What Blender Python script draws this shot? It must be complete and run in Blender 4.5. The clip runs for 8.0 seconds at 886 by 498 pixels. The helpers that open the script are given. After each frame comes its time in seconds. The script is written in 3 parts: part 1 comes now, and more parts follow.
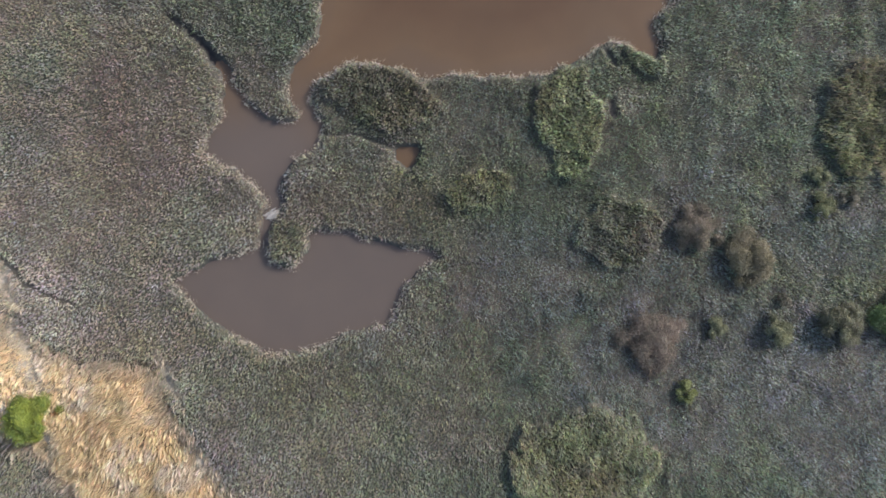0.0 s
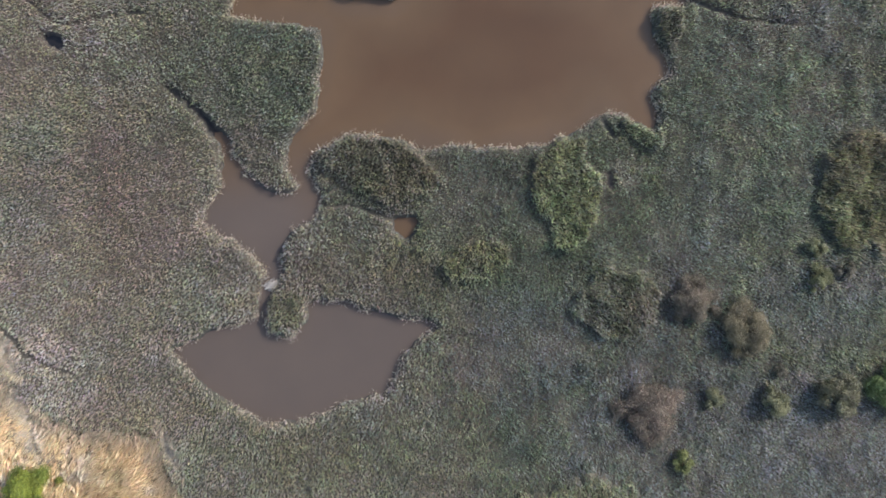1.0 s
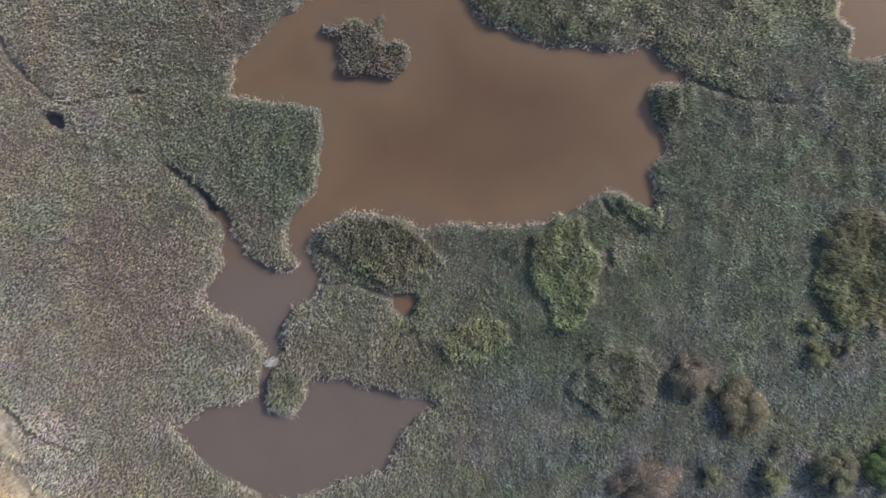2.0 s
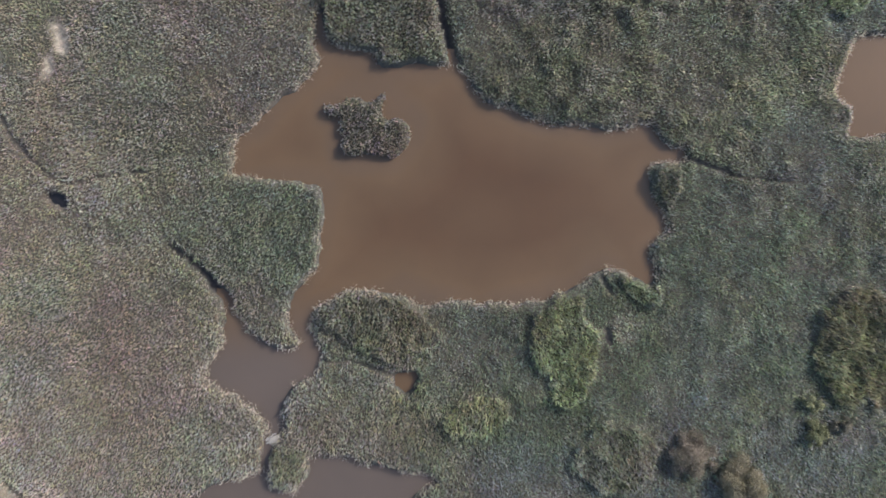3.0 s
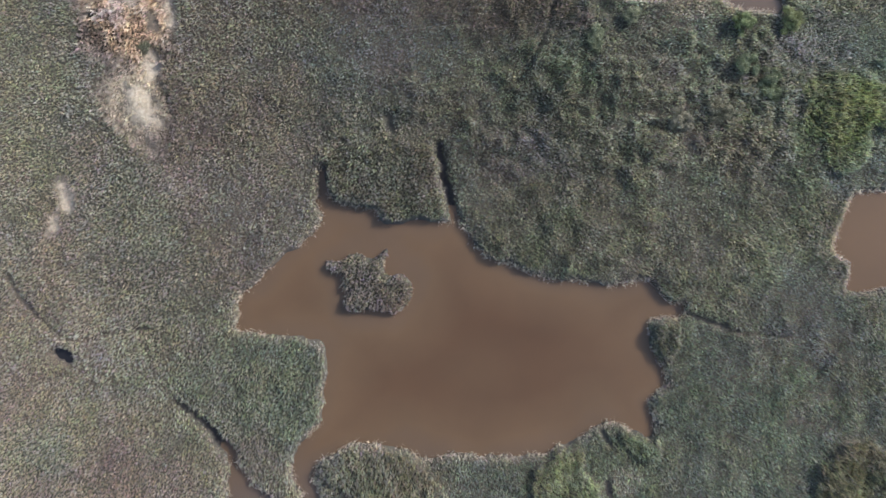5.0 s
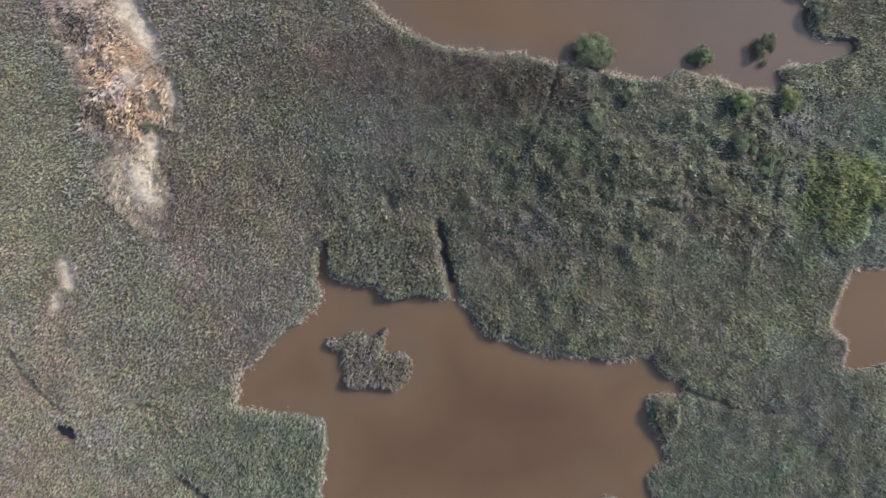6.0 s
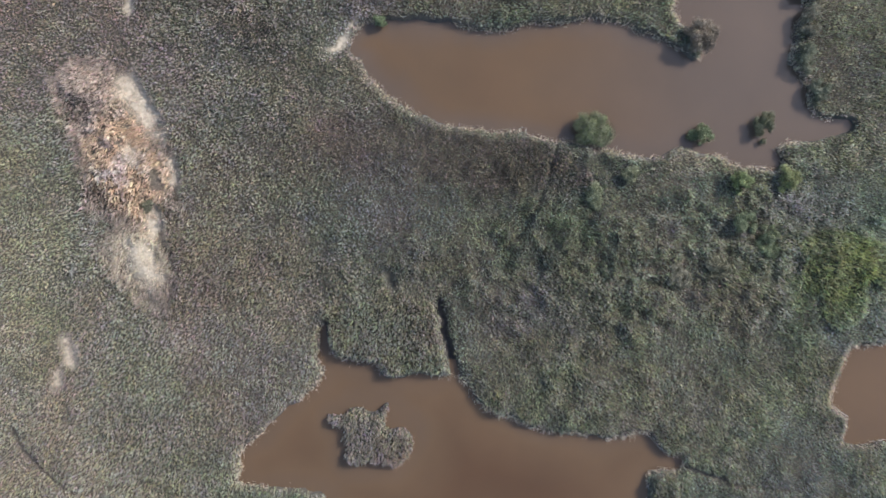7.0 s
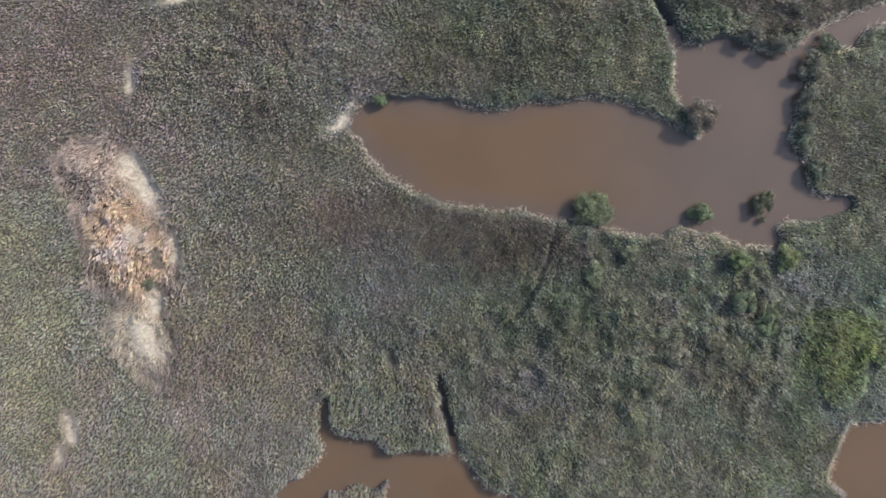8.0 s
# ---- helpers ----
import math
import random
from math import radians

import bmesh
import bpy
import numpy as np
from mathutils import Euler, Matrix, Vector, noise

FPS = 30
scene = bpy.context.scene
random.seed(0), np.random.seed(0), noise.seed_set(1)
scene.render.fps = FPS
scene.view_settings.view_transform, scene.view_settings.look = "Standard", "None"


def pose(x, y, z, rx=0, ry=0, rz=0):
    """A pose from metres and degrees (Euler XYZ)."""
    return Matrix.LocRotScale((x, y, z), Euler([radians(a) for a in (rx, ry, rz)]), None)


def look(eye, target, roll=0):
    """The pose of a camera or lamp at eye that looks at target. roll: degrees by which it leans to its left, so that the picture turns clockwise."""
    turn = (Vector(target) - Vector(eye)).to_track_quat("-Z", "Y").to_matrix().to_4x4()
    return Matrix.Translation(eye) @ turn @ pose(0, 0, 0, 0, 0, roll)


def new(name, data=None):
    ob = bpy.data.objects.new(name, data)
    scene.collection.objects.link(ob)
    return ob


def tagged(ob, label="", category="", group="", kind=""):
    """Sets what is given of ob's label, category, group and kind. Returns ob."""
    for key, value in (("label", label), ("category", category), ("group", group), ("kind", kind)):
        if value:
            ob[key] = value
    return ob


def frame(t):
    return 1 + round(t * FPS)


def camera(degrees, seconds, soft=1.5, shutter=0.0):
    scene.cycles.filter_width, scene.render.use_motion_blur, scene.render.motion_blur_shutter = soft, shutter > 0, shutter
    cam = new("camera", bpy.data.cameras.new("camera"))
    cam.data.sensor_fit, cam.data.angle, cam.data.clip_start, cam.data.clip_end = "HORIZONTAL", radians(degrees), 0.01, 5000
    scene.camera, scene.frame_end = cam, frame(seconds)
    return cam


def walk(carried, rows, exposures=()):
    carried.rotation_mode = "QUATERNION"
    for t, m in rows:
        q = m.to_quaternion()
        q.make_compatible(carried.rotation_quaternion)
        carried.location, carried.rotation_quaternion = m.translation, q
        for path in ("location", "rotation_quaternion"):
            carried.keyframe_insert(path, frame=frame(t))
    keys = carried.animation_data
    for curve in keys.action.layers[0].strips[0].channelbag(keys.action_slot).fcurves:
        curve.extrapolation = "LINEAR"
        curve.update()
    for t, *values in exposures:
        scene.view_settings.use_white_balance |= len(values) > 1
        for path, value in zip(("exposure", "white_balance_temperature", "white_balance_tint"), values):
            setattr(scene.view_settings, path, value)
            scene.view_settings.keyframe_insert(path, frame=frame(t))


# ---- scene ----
# camera: a level flight northwards, looking straight down
cam = camera(72.0, 8.0, 1.6)
PATH = [
    (0.0, -0.367, 0.596, 61.608, -0.623, -0.331, -0.084),
    (0.5, -0.249, 4.082, 61.674, -0.659, -0.317, -0.065),
    (1.0, -0.126, 7.846, 61.753, -0.694, -0.303, -0.056),
    (1.5, -0.045, 11.850, 61.844, -0.730, -0.288, -0.058),
    (3.0, -0.032, 23.922, 62.154, -0.836, -0.245, -0.104),
    (3.5, -0.056, 27.936, 62.263, -0.872, -0.231, -0.127),
    (4.0, -0.088, 31.942, 62.371, -0.907, -0.216, -0.152),
    (4.5, -0.087, 36.000, 62.475, -0.943, -0.202, -0.177),
    (6.0, -0.060, 48.133, 62.738, -1.049, -0.159, -0.234),
    (6.5, -0.028, 52.190, 62.801, -1.085, -0.145, -0.241),
    (7.0, -0.002, 56.232, 62.849, -1.120, -0.130, -0.241),
    (7.5, 0.017, 60.288, 62.878, -1.156, -0.116, -0.230),
    (8.0, 0.040, 64.382, 62.886, -1.191, -0.101, -0.207),
]
EXPOSURE = [(0.0, 0.6, 6040, 15), (4.0, 0.63, 6040, 15), (8.0, 0.66, 6040, 15)]
walk(cam, [(t, pose(x, y, z, rx, ry, rz)) for t, x, y, z, rx, ry, rz in PATH], EXPOSURE)

# ---------------- daylight ----------------
SUN_BEARING, SUN_HEIGHT = 30.0, 33.0      # degrees from east towards north, and above the horizon
sun_data = bpy.data.lights.new("sun", "SUN")
sun_data.energy, sun_data.angle, sun_data.color = 3.85, radians(1.5), (1.0, 0.96, 0.92)
sun_ob = new("sun", sun_data)
sun_way = Vector((math.cos(radians(SUN_BEARING)) * math.cos(radians(SUN_HEIGHT)),
                  math.sin(radians(SUN_BEARING)) * math.cos(radians(SUN_HEIGHT)), math.sin(radians(SUN_HEIGHT))))
sun_ob.matrix_world = look(sun_way * 400, (0, 0, 0))
world = bpy.data.worlds.new("world")
scene.world = world
world.use_nodes = True
sky = world.node_tree.nodes.new("ShaderNodeTexSky")
sky.sky_type, sky.sun_disc = "NISHITA", False
sky.sun_elevation, sky.sun_rotation = radians(SUN_HEIGHT), radians(90 - SUN_BEARING)
sky.dust_density, sky.air_density = 2.0, 1.0
back = world.node_tree.nodes["Background"]
back.inputs["Strength"].default_value = 0.21
world.node_tree.links.new(sky.outputs["Color"], back.inputs["Color"])


# ---------------- materials ----------------
def material(name, rough=0.7):
    m = bpy.data.materials.new(name)
    m.use_nodes = True
    b = m.node_tree.nodes["Principled BSDF"]
    b.inputs["Roughness"].default_value = rough
    return m, m.node_tree, b


def node(tree, kind, **values):
    n = tree.nodes.new("ShaderNode" + kind)
    for key, value in values.items():
        n.inputs[key].default_value = value
    return n


def noise_mix(tree, scale, low, high, detail=4.0, lo=0.35, hi=0.65):
    """A colour that wanders between two by world-size noise."""
    co = tree.nodes.new("ShaderNodeNewGeometry")
    tex = node(tree, "TexNoise", Scale=scale, Detail=detail)
    tree.links.new(co.outputs["Position"], tex.inputs["Vector"])
    ramp = tree.nodes.new("ShaderNodeValToRGB")
    ramp.color_ramp.elements[0].position, ramp.color_ramp.elements[1].position = lo, hi
    ramp.color_ramp.elements[0].color, ramp.color_ramp.elements[1].color = (*low, 1), (*high, 1)
    tree.links.new(tex.outputs["Fac"], ramp.inputs["Fac"])
    return ramp.outputs["Color"]


def mix_colours(tree, fac, a, b, kind="MIX"):
    n = tree.nodes.new("ShaderNodeMix")
    n.data_type, n.blend_type = "RGBA", kind
    for value, socket in ((fac, n.inputs[0]), (a, n.inputs[6]), (b, n.inputs[7])):
        if isinstance(value, bpy.types.NodeSocket):
            tree.links.new(value, socket)
        else:
            socket.default_value = value if isinstance(value, float) else (*value, 1)
    return n.outputs[2]


def bump(tree, b, scale, strength, distance, detail=4.0):
    co = tree.nodes.new("ShaderNodeNewGeometry")
    tex = node(tree, "TexNoise", Scale=scale, Detail=detail)
    tree.links.new(co.outputs["Position"], tex.inputs["Vector"])
    n = node(tree, "Bump", Strength=strength, Distance=distance)
    tree.links.new(tex.outputs["Fac"], n.inputs["Height"])
    tree.links.new(n.outputs["Normal"], b.inputs["Normal"])


def leaf_material(name, rough=0.65, through_light=0.38):
    """Leaves and blades: the species' own colour (tint) with speckle, a soft sheen and some light passing through."""
    m, tree, b = material(name, rough)
    tint = tree.nodes.new("ShaderNodeAttribute")
    tint.attribute_name = "tint"
    speckle = noise_mix(tree, 16.0, (0.72, 0.72, 0.7), (1.26, 1.24, 1.18))
    colour = mix_colours(tree, 1.0, tint.outputs["Color"], speckle, "MULTIPLY")
    tree.links.new(colour, b.inputs["Base Color"])
    b.inputs["Specular IOR Level"].default_value = 0.25
    trans = tree.nodes.new("ShaderNodeBsdfTranslucent")
    tree.links.new(colour, trans.inputs["Color"])
    mix = tree.nodes.new("ShaderNodeMixShader")
    mix.inputs[0].default_value = through_light
    out = tree.nodes["Material Output"]
    tree.links.new(b.outputs[0], mix.inputs[1])
    tree.links.new(trans.outputs[0], mix.inputs[2])
    tree.links.new(mix.outputs[0], out.inputs["Surface"])
    return m


def ground_material():
    """Marsh peat and thatch, with pale sand where the dunes come through (sand attribute)."""
    m, tree, b = material("marsh_soil", 0.95)
    thatch = noise_mix(tree, 6.0, (0.035, 0.032, 0.025), (0.105, 0.094, 0.07), 8.0)
    wide = noise_mix(tree, 0.06, (0.75, 0.85, 0.7), (1.25, 1.1, 1.0), 3.0)
    soil = mix_colours(tree, 1.0, thatch, wide, "MULTIPLY")
    sand = noise_mix(tree, 3.0, (0.21, 0.18, 0.122), (0.4, 0.345, 0.25), 8.0)
    at = tree.nodes.new("ShaderNodeAttribute")
    at.attribute_name = "sand"
    wet = tree.nodes.new("ShaderNodeAttribute")
    wet.attribute_name = "wet"
    # wet mud, taken near black to hold the ditches' shade as well
    mud = noise_mix(tree, 2.5, (0.022, 0.02, 0.018), (0.05, 0.042, 0.034), 6.0)
    dry = mix_colours(tree, at.outputs["Fac"], soil, sand)
    meadow = tree.nodes.new("ShaderNodeAttribute")
    meadow.attribute_name = "meadow"
    turf = noise_mix(tree, 0.05, (0.1, 0.105, 0.075), (0.15, 0.138, 0.105), 10.0)
    near = mix_colours(tree, wet.outputs["Fac"], dry, mud)
    tree.links.new(mix_colours(tree, meadow.outputs["Fac"], near, turf), b.inputs["Base Color"])
    bump(tree, b, 5.0, 0.7, 0.08, 8.0)
    return m


def water_material():
    """Silty brown marsh water: greyish mauve, tan over the shallows, red-brown where deep (deep attribute: 0, 0.5, 1)."""
    m, tree, b = material("silty_water", 0.1)
    at = tree.nodes.new("ShaderNodeAttribute")
    at.attribute_name = "deep"
    ramp = tree.nodes.new("ShaderNodeValToRGB")
    ramp.color_ramp.elements[0].color, ramp.color_ramp.elements[1].color = (*MAUVE_SILT, 1), (*DEEP_SILT, 1)
    ramp.color_ramp.elements.new(0.5).color = (*TAN_SILT, 1)
    tree.links.new(at.outputs["Fac"], ramp.inputs["Fac"])
    cloud = noise_mix(tree, 0.16, (0.93, 0.94, 0.95), (1.06, 1.05, 1.04), 5.0, 0.3, 0.7)
    tree.links.new(mix_colours(tree, 1.0, ramp.outputs["Color"], cloud, "MULTIPLY"), b.inputs["Base Color"])
    b.inputs["IOR"].default_value = 1.33
    bump(tree, b, 1.6, 0.12, 0.03, 3.0)
    return m


def shaded_water_material():
    """Hole water, near black: the shade of its banks is put into the colour."""
    m, tree, b = material("shaded_water", 0.08)
    tree.links.new(noise_mix(tree, 0.8, (0.012, 0.012, 0.012), (0.03, 0.026, 0.022)), b.inputs["Base Color"])
    b.inputs["IOR"].default_value = 1.33
    bump(tree, b, 1.6, 0.12, 0.03, 3.0)
    return m


def bark_material():
    m, tree, b = material("bark", 0.9)
    tree.links.new(noise_mix(tree, 14.0, (0.06, 0.045, 0.035), (0.17, 0.13, 0.1), 6.0), b.inputs["Base Color"])
    bump(tree, b, 30.0, 0.5, 0.02)
    return m


MAUVE_SILT, TAN_SILT, DEEP_SILT = (0.077, 0.0595, 0.0445), (0.088, 0.0555, 0.0285), (0.049, 0.0245, 0.0118)
GRASS, LEAF = leaf_material("grass_blade", 0.7, 0.48), leaf_material("shrub_leaf", 0.5, 0.16)
SOIL, WATER, SHADED_WATER, BARK = ground_material(), water_material(), shaded_water_material(), bark_material()

# species colours
GREEN, OLIVE, GREY = (0.237, 0.266, 0.19), (0.305, 0.297, 0.208), (0.36, 0.338, 0.274)
BROWN, RED, BLUE = (0.325, 0.285, 0.215), (0.33, 0.268, 0.212), (0.262, 0.268, 0.25)
YELLOW, LIME, DARK = (0.365, 0.365, 0.23), (0.26, 0.305, 0.125), (0.2, 0.188, 0.14)
STRAW, PALE, RUST = (0.64, 0.51, 0.34), (0.58, 0.51, 0.43), (0.5, 0.36, 0.25)

# ---------------- plan of the water and the sandy ground (metres) ----------------
LAKE = [
    (-12.0, 47.5), (-12.0, 45.7), (-11.3, 44.6), (-10.4, 43.7), (-8.9, 43.3), (-7.2, 43.2), (-6.5, 42.7), (-6.1, 41.6), (-4.6, 41.6),
    (-2.6, 42.0), (-0.6, 41.6), (1.0, 41.8), (2.0, 41.4), (3.1, 40.0), (4.0, 38.6), (5.2, 37.7), (6.9, 37.5), (8.6, 36.7),
    (10.4, 36.0), (12.1, 35.7), (13.8, 35.8), (15.3, 35.5), (16.7, 35.2), (18.2, 35.3), (19.6, 35.5), (21.1, 35.9), (21.9, 35.1),
    (22.5, 34.2), (23.7, 33.3), (24.9, 33.0), (25.1, 32.2), (24.2, 31.8), (22.8, 31.8), (21.6, 31.5), (21.4, 30.5), (21.6, 29.0),
    (22.2, 27.6), (22.8, 26.4), (23.3, 25.0), (21.9, 23.7),
]
LAKE_SOUTH = [
    (21.4, 22.9), (21.5, 21.8), (22.0, 20.3), (21.4, 19.4), (19.6, 20.3), (18.5, 20.9), (17.0, 21.0), (15.9, 20.6), (14.7, 19.6),
    (13.2, 18.9), (11.8, 18.6), (10.6, 17.7), (6.9, 17.6), (4.0, 17.5), (1.1, 17.7), (-1.0, 17.1), (-2.1, 17.4), (-3.6, 18.1),
    (-5.3, 18.6), (-7.6, 18.8), (-9.6, 18.7), (-10.8, 18.3), (-11.9, 17.4), (-12.8, 16.5), (-13.4, 15.5), (-13.1, 14.3), (-12.5, 13.2),
    (-12.1, 12.3), (-12.5, 11.7), (-12.7, 10.6), (-13.7, 9.8), (-14.9, 9.4), (-15.6, 8.5), (-16.2, 7.7), (-16.5, 6.2), (-16.3, 4.5),
    (-16.9, 3.3), (-17.6, 3.3), (-17.8, 5.1), (-18.7, 5.9), (-19.8, 7.1), (-20.9, 8.0),
]
LAKE_WEST = [
    (-22.4, 8.5), (-23.5, 9.5), (-24.1, 10.0), (-23.7, 11.2), (-22.8, 12.4), (-22.2, 13.8), (-22.1, 15.2), (-22.0, 17.0), (-21.7, 17.6),
    (-20.3, 15.8), (-19.7, 14.7), (-18.6, 13.7), (-17.4, 12.9), (-16.0, 12.7), (-14.8, 12.9), (-14.6, 13.8), (-15.4, 14.9), (-15.7, 16.4),
    (-15.4, 17.8), (-14.8, 19.0), (-13.7, 19.9), (-12.5, 21.0), (-12.2, 22.5), (-12.3, 24.2), (-12.0, 25.9), (-11.9, 27.6),
]
LAKE_NORTHWEST = [
    (-12.3, 29.1), (-13.6, 29.8), (-15.0, 30.1), (-16.8, 30.3), (-18.5, 30.4), (-20.5, 30.7), (-21.6, 30.9), (-21.1, 31.7), (-21.1, 32.9),
    (-20.8, 34.0), (-20.2, 34.9), (-19.0, 35.3), (-18.2, 36.6), (-16.7, 38.0), (-15.0, 38.9), (-13.8, 40.0), (-13.0, 41.2), (-12.4, 42.3),
    (-12.5, 43.5), (-12.9, 44.0), (-12.4, 45.2), (-12.5, 46.3),
]
POND = [
    (-27.4, -3.2), (-25.9, -2.6), (-23.6, -1.4), (-21.9, -1.0), (-20.2, -0.4), (-18.5, 0.5), (-17.9, -0.3), (-17.5, -1.4), (-16.5, -2.0),
    (-15.2, -2.0), (-14.8, -1.2), (-13.7, -0.6), (-13.1, 0.5), (-13.5, 1.4), (-12.8, 1.7), (-11.1, 1.7), (-9.1, 1.4), (-7.9, 0.9),
    (-6.0, 0.4), (-4.2, -0.0), (-2.2, -0.2), (-0.7, -0.5), (-0.5, -1.0), (-1.7, -1.6), (-2.8, -2.3), (-3.6, -3.2), (-4.0, -4.3),
    (-4.5, -5.4), (-5.1, -6.2), (-5.2, -7.2), (-5.7, -7.6), (-6.8, -7.7), (-8.3, -8.2), (-10.3, -8.7), (-11.1, -9.4), (-12.8, -10.0),
    (-15.1, -10.3), (-16.8, -10.5), (-18.3, -10.3), (-19.7, -9.6), (-21.4, -8.7), (-22.8, -7.5), (-24.2, -6.5), (-25.4, -5.4), (-26.5, -4.2),
]
POOL = [
    (-5.1, 10.2), (-3.6, 10.5), (-2.2, 10.4), (-2.6, 8.8), (-3.4, 8.2), (-4.5, 8.8),
]
HOLE = [
    (-40.2, 29.0), (-39.5, 28.8), (-38.6, 28.6), (-37.8, 28.3), (-37.6, 27.5), (-38.5, 27.4), (-39.5, 27.5), (-40.1, 27.8),
]
EAST = [
    (47.9, 44.8), (46.0, 44.8), (43.2, 44.6), (42.0, 43.3), (41.4, 41.6), (40.6, 40.1), (40.9, 38.6), (42.0, 37.8), (42.3, 36.3),
    (42.1, 34.8), (43.2, 34.4), (44.7, 34.6), (46.1, 34.8), (47.9, 34.8),
]
LAGOON = [
    (-9.1, 76.9), (-8.2, 77.8), (-7.4, 78.4), (-5.3, 78.5), (-3.6, 78.6), (-1.3, 78.5), (1.1, 78.3), (2.2, 78.0), (4.0, 77.5),
    (5.7, 77.3), (7.2, 77.5), (8.7, 78.0), (10.4, 78.1), (12.7, 78.3), (15.1, 78.5), (17.4, 78.4), (19.2, 77.8), (21.5, 76.8),
    (23.6, 76.0), (25.3, 74.8), (26.2, 73.9), (26.8, 74.8), (27.2, 76.5), (27.1, 77.4), (25.0, 78.0), (24.1, 79.5),
]
LAGOON_EAST = [
    (24.2, 81.8), (24.1, 84.4), (25.3, 84.1), (27.0, 84.1), (29.6, 84.6), (30.8, 84.1), (33.2, 83.5), (34.6, 83.1), (35.8, 83.4),
    (36.7, 84.1), (38.1, 85.0), (40.1, 86.1), (42.5, 87.3), (45.9, 88.4), (47.7, 88.7), (47.7, 87.0),
]
LAGOON_BANK = [
    (45.9, 86.4), (43.7, 85.5), (42.8, 84.4), (41.3, 83.5), (39.3, 83.8), (37.8, 82.9), (37.3, 81.2), (37.6, 79.4), (36.7, 78.0),
    (36.4, 76.2), (35.8, 74.5), (36.7, 73.3), (37.6, 71.9), (37.9, 70.4), (38.5, 68.9), (40.0, 68.4), (42.1, 68.1), (42.1, 67.1),
    (38.0, 66.1), (35.6, 65.9), (34.9, 65.1), (35.0, 64.0), (34.5, 63.1), (33.0, 63.2), (31.5, 63.4), (29.8, 63.7),
]
LAGOON_SOUTH = [
    (28.6, 64.6), (26.8, 64.9), (25.1, 65.5), (23.9, 65.2), (22.4, 64.6), (20.4, 64.6), (18.6, 65.0), (16.9, 65.2), (14.5, 65.8),
    (11.9, 66.1), (10.4, 66.4), (8.7, 67.0), (6.3, 67.0), (4.0, 67.3), (1.6, 67.7), (-0.1, 68.2), (-2.4, 69.0), (-4.2, 70.1),
    (-5.4, 70.9), (-6.8, 72.0), (-7.7, 73.4), (-8.3, 74.6), (-9.1, 75.5),
]
ISLAND = [
    (-12.0, 37.7), (-11.3, 37.9), (-10.4, 37.7), (-9.7, 38.6), (-8.8, 38.6), (-8.1, 38.3), (-7.2, 38.2), (-6.5, 38.6), (-5.8, 39.3),
    (-5.6, 38.6), (-5.9, 37.7), (-6.1, 36.9), (-5.5, 36.2), (-4.6, 36.6), (-3.8, 36.3), (-3.2, 35.6), (-3.1, 34.3), (-3.5, 33.1),
    (-4.7, 32.1), (-5.5, 32.4), (-6.7, 32.7), (-8.1, 32.8), (-9.6, 32.7), (-10.1, 33.4), (-9.9, 34.6), (-10.4, 35.4), (-10.1, 36.0),
    (-10.6, 36.6), (-11.5, 36.6),
]
DITCH_WEST = [
    (-21.7, 17.4), (-22.0, 17.9), (-22.9, 19.0), (-24.0, 20.5), (-24.9, 21.3), (-26.6, 22.6), (-27.7, 23.4),
]
DITCH_NORTH = [
    (1.4, 41.7), (1.1, 42.9), (0.9, 44.3), (0.3, 46.3), (-0.1, 48.3), (-0.3, 49.7),
]
DITCH_TRACK = [
    (-44.8, 36.6), (-43.7, 34.6), (-42.0, 32.6), (-40.0, 30.9), (-37.4, 29.7), (-35.1, 30.5), (-30.5, 30.9),
]
DITCH_MUD = [
    (24.9, 32.6), (27.1, 31.6), (29.5, 30.7), (31.8, 30.3), (34.1, 30.1), (37.0, 29.8), (39.1, 29.5),
]
DITCH_MID = [
    (11.9, 66.1), (11.4, 63.6), (11.0, 61.8), (9.3, 58.0), (8.0, 56.4), (6.2, 55.0), (4.3, 54.2), (2.9, 53.2), (1.0, 51.6), (-0.2, 49.8),
]
DITCH_TOP = [
    (22.0, 89.9), (22.3, 88.7), (23.2, 87.0), (24.1, 85.0), (25.0, 83.2),
]
DITCH_SOUTH = [
    (-17.3, 4.9), (-17.6, 3.7), (-17.9, 2.8), (-18.1, 1.6), (-18.3, 0.0), (-18.4, -0.8),
]
# bare, darkened strip standing in for the shadow edge of the reed stand
SHADE_LINE = [
    (-12.1, 11.8), (-10.5, 11.6), (-8.2, 11.6), (-6.5, 10.9), (-4.8, 10.0),
]
DITCH_BANK = [
    (-44.7, -0.8), (-43.6, -1.6), (-42.4, -3.3), (-39.6, -4.8), (-37.3, -5.6),
]
STRAW_BANK = [
    (-48.2, -6.8), (-44.8, -7.9), (-41.4, -9.1), (-36.2, -11.4), (-31.7, -11.4), (-29.1, -12.2), (-27.7, -16.0), (-25.5, -20.0), (-23.2, -22.9),
    (-21.5, -25.8), (-20.4, -29.8), (-33.5, -29.7), (-37.5, -25.2), (-41.5, -20.5), (-44.9, -19.4), (-48.3, -19.3),
]
NORTH_BANK = [
    (-39.7, 73.5), (-37.9, 74.9), (-35.9, 74.6), (-33.6, 74.0), (-31.6, 72.3), (-30.1, 70.0), (-29.3, 67.4), (-27.6, 64.7), (-27.0, 61.5),
    (-27.6, 59.5), (-28.8, 58.0), (-28.2, 55.7), (-27.6, 51.5), (-28.3, 48.6), (-30.1, 48.9), (-31.8, 50.4), (-33.8, 52.7), (-35.2, 55.4),
    (-34.0, 58.0), (-36.4, 59.8), (-37.2, 62.7), (-38.0, 66.8), (-39.4, 69.7),
]

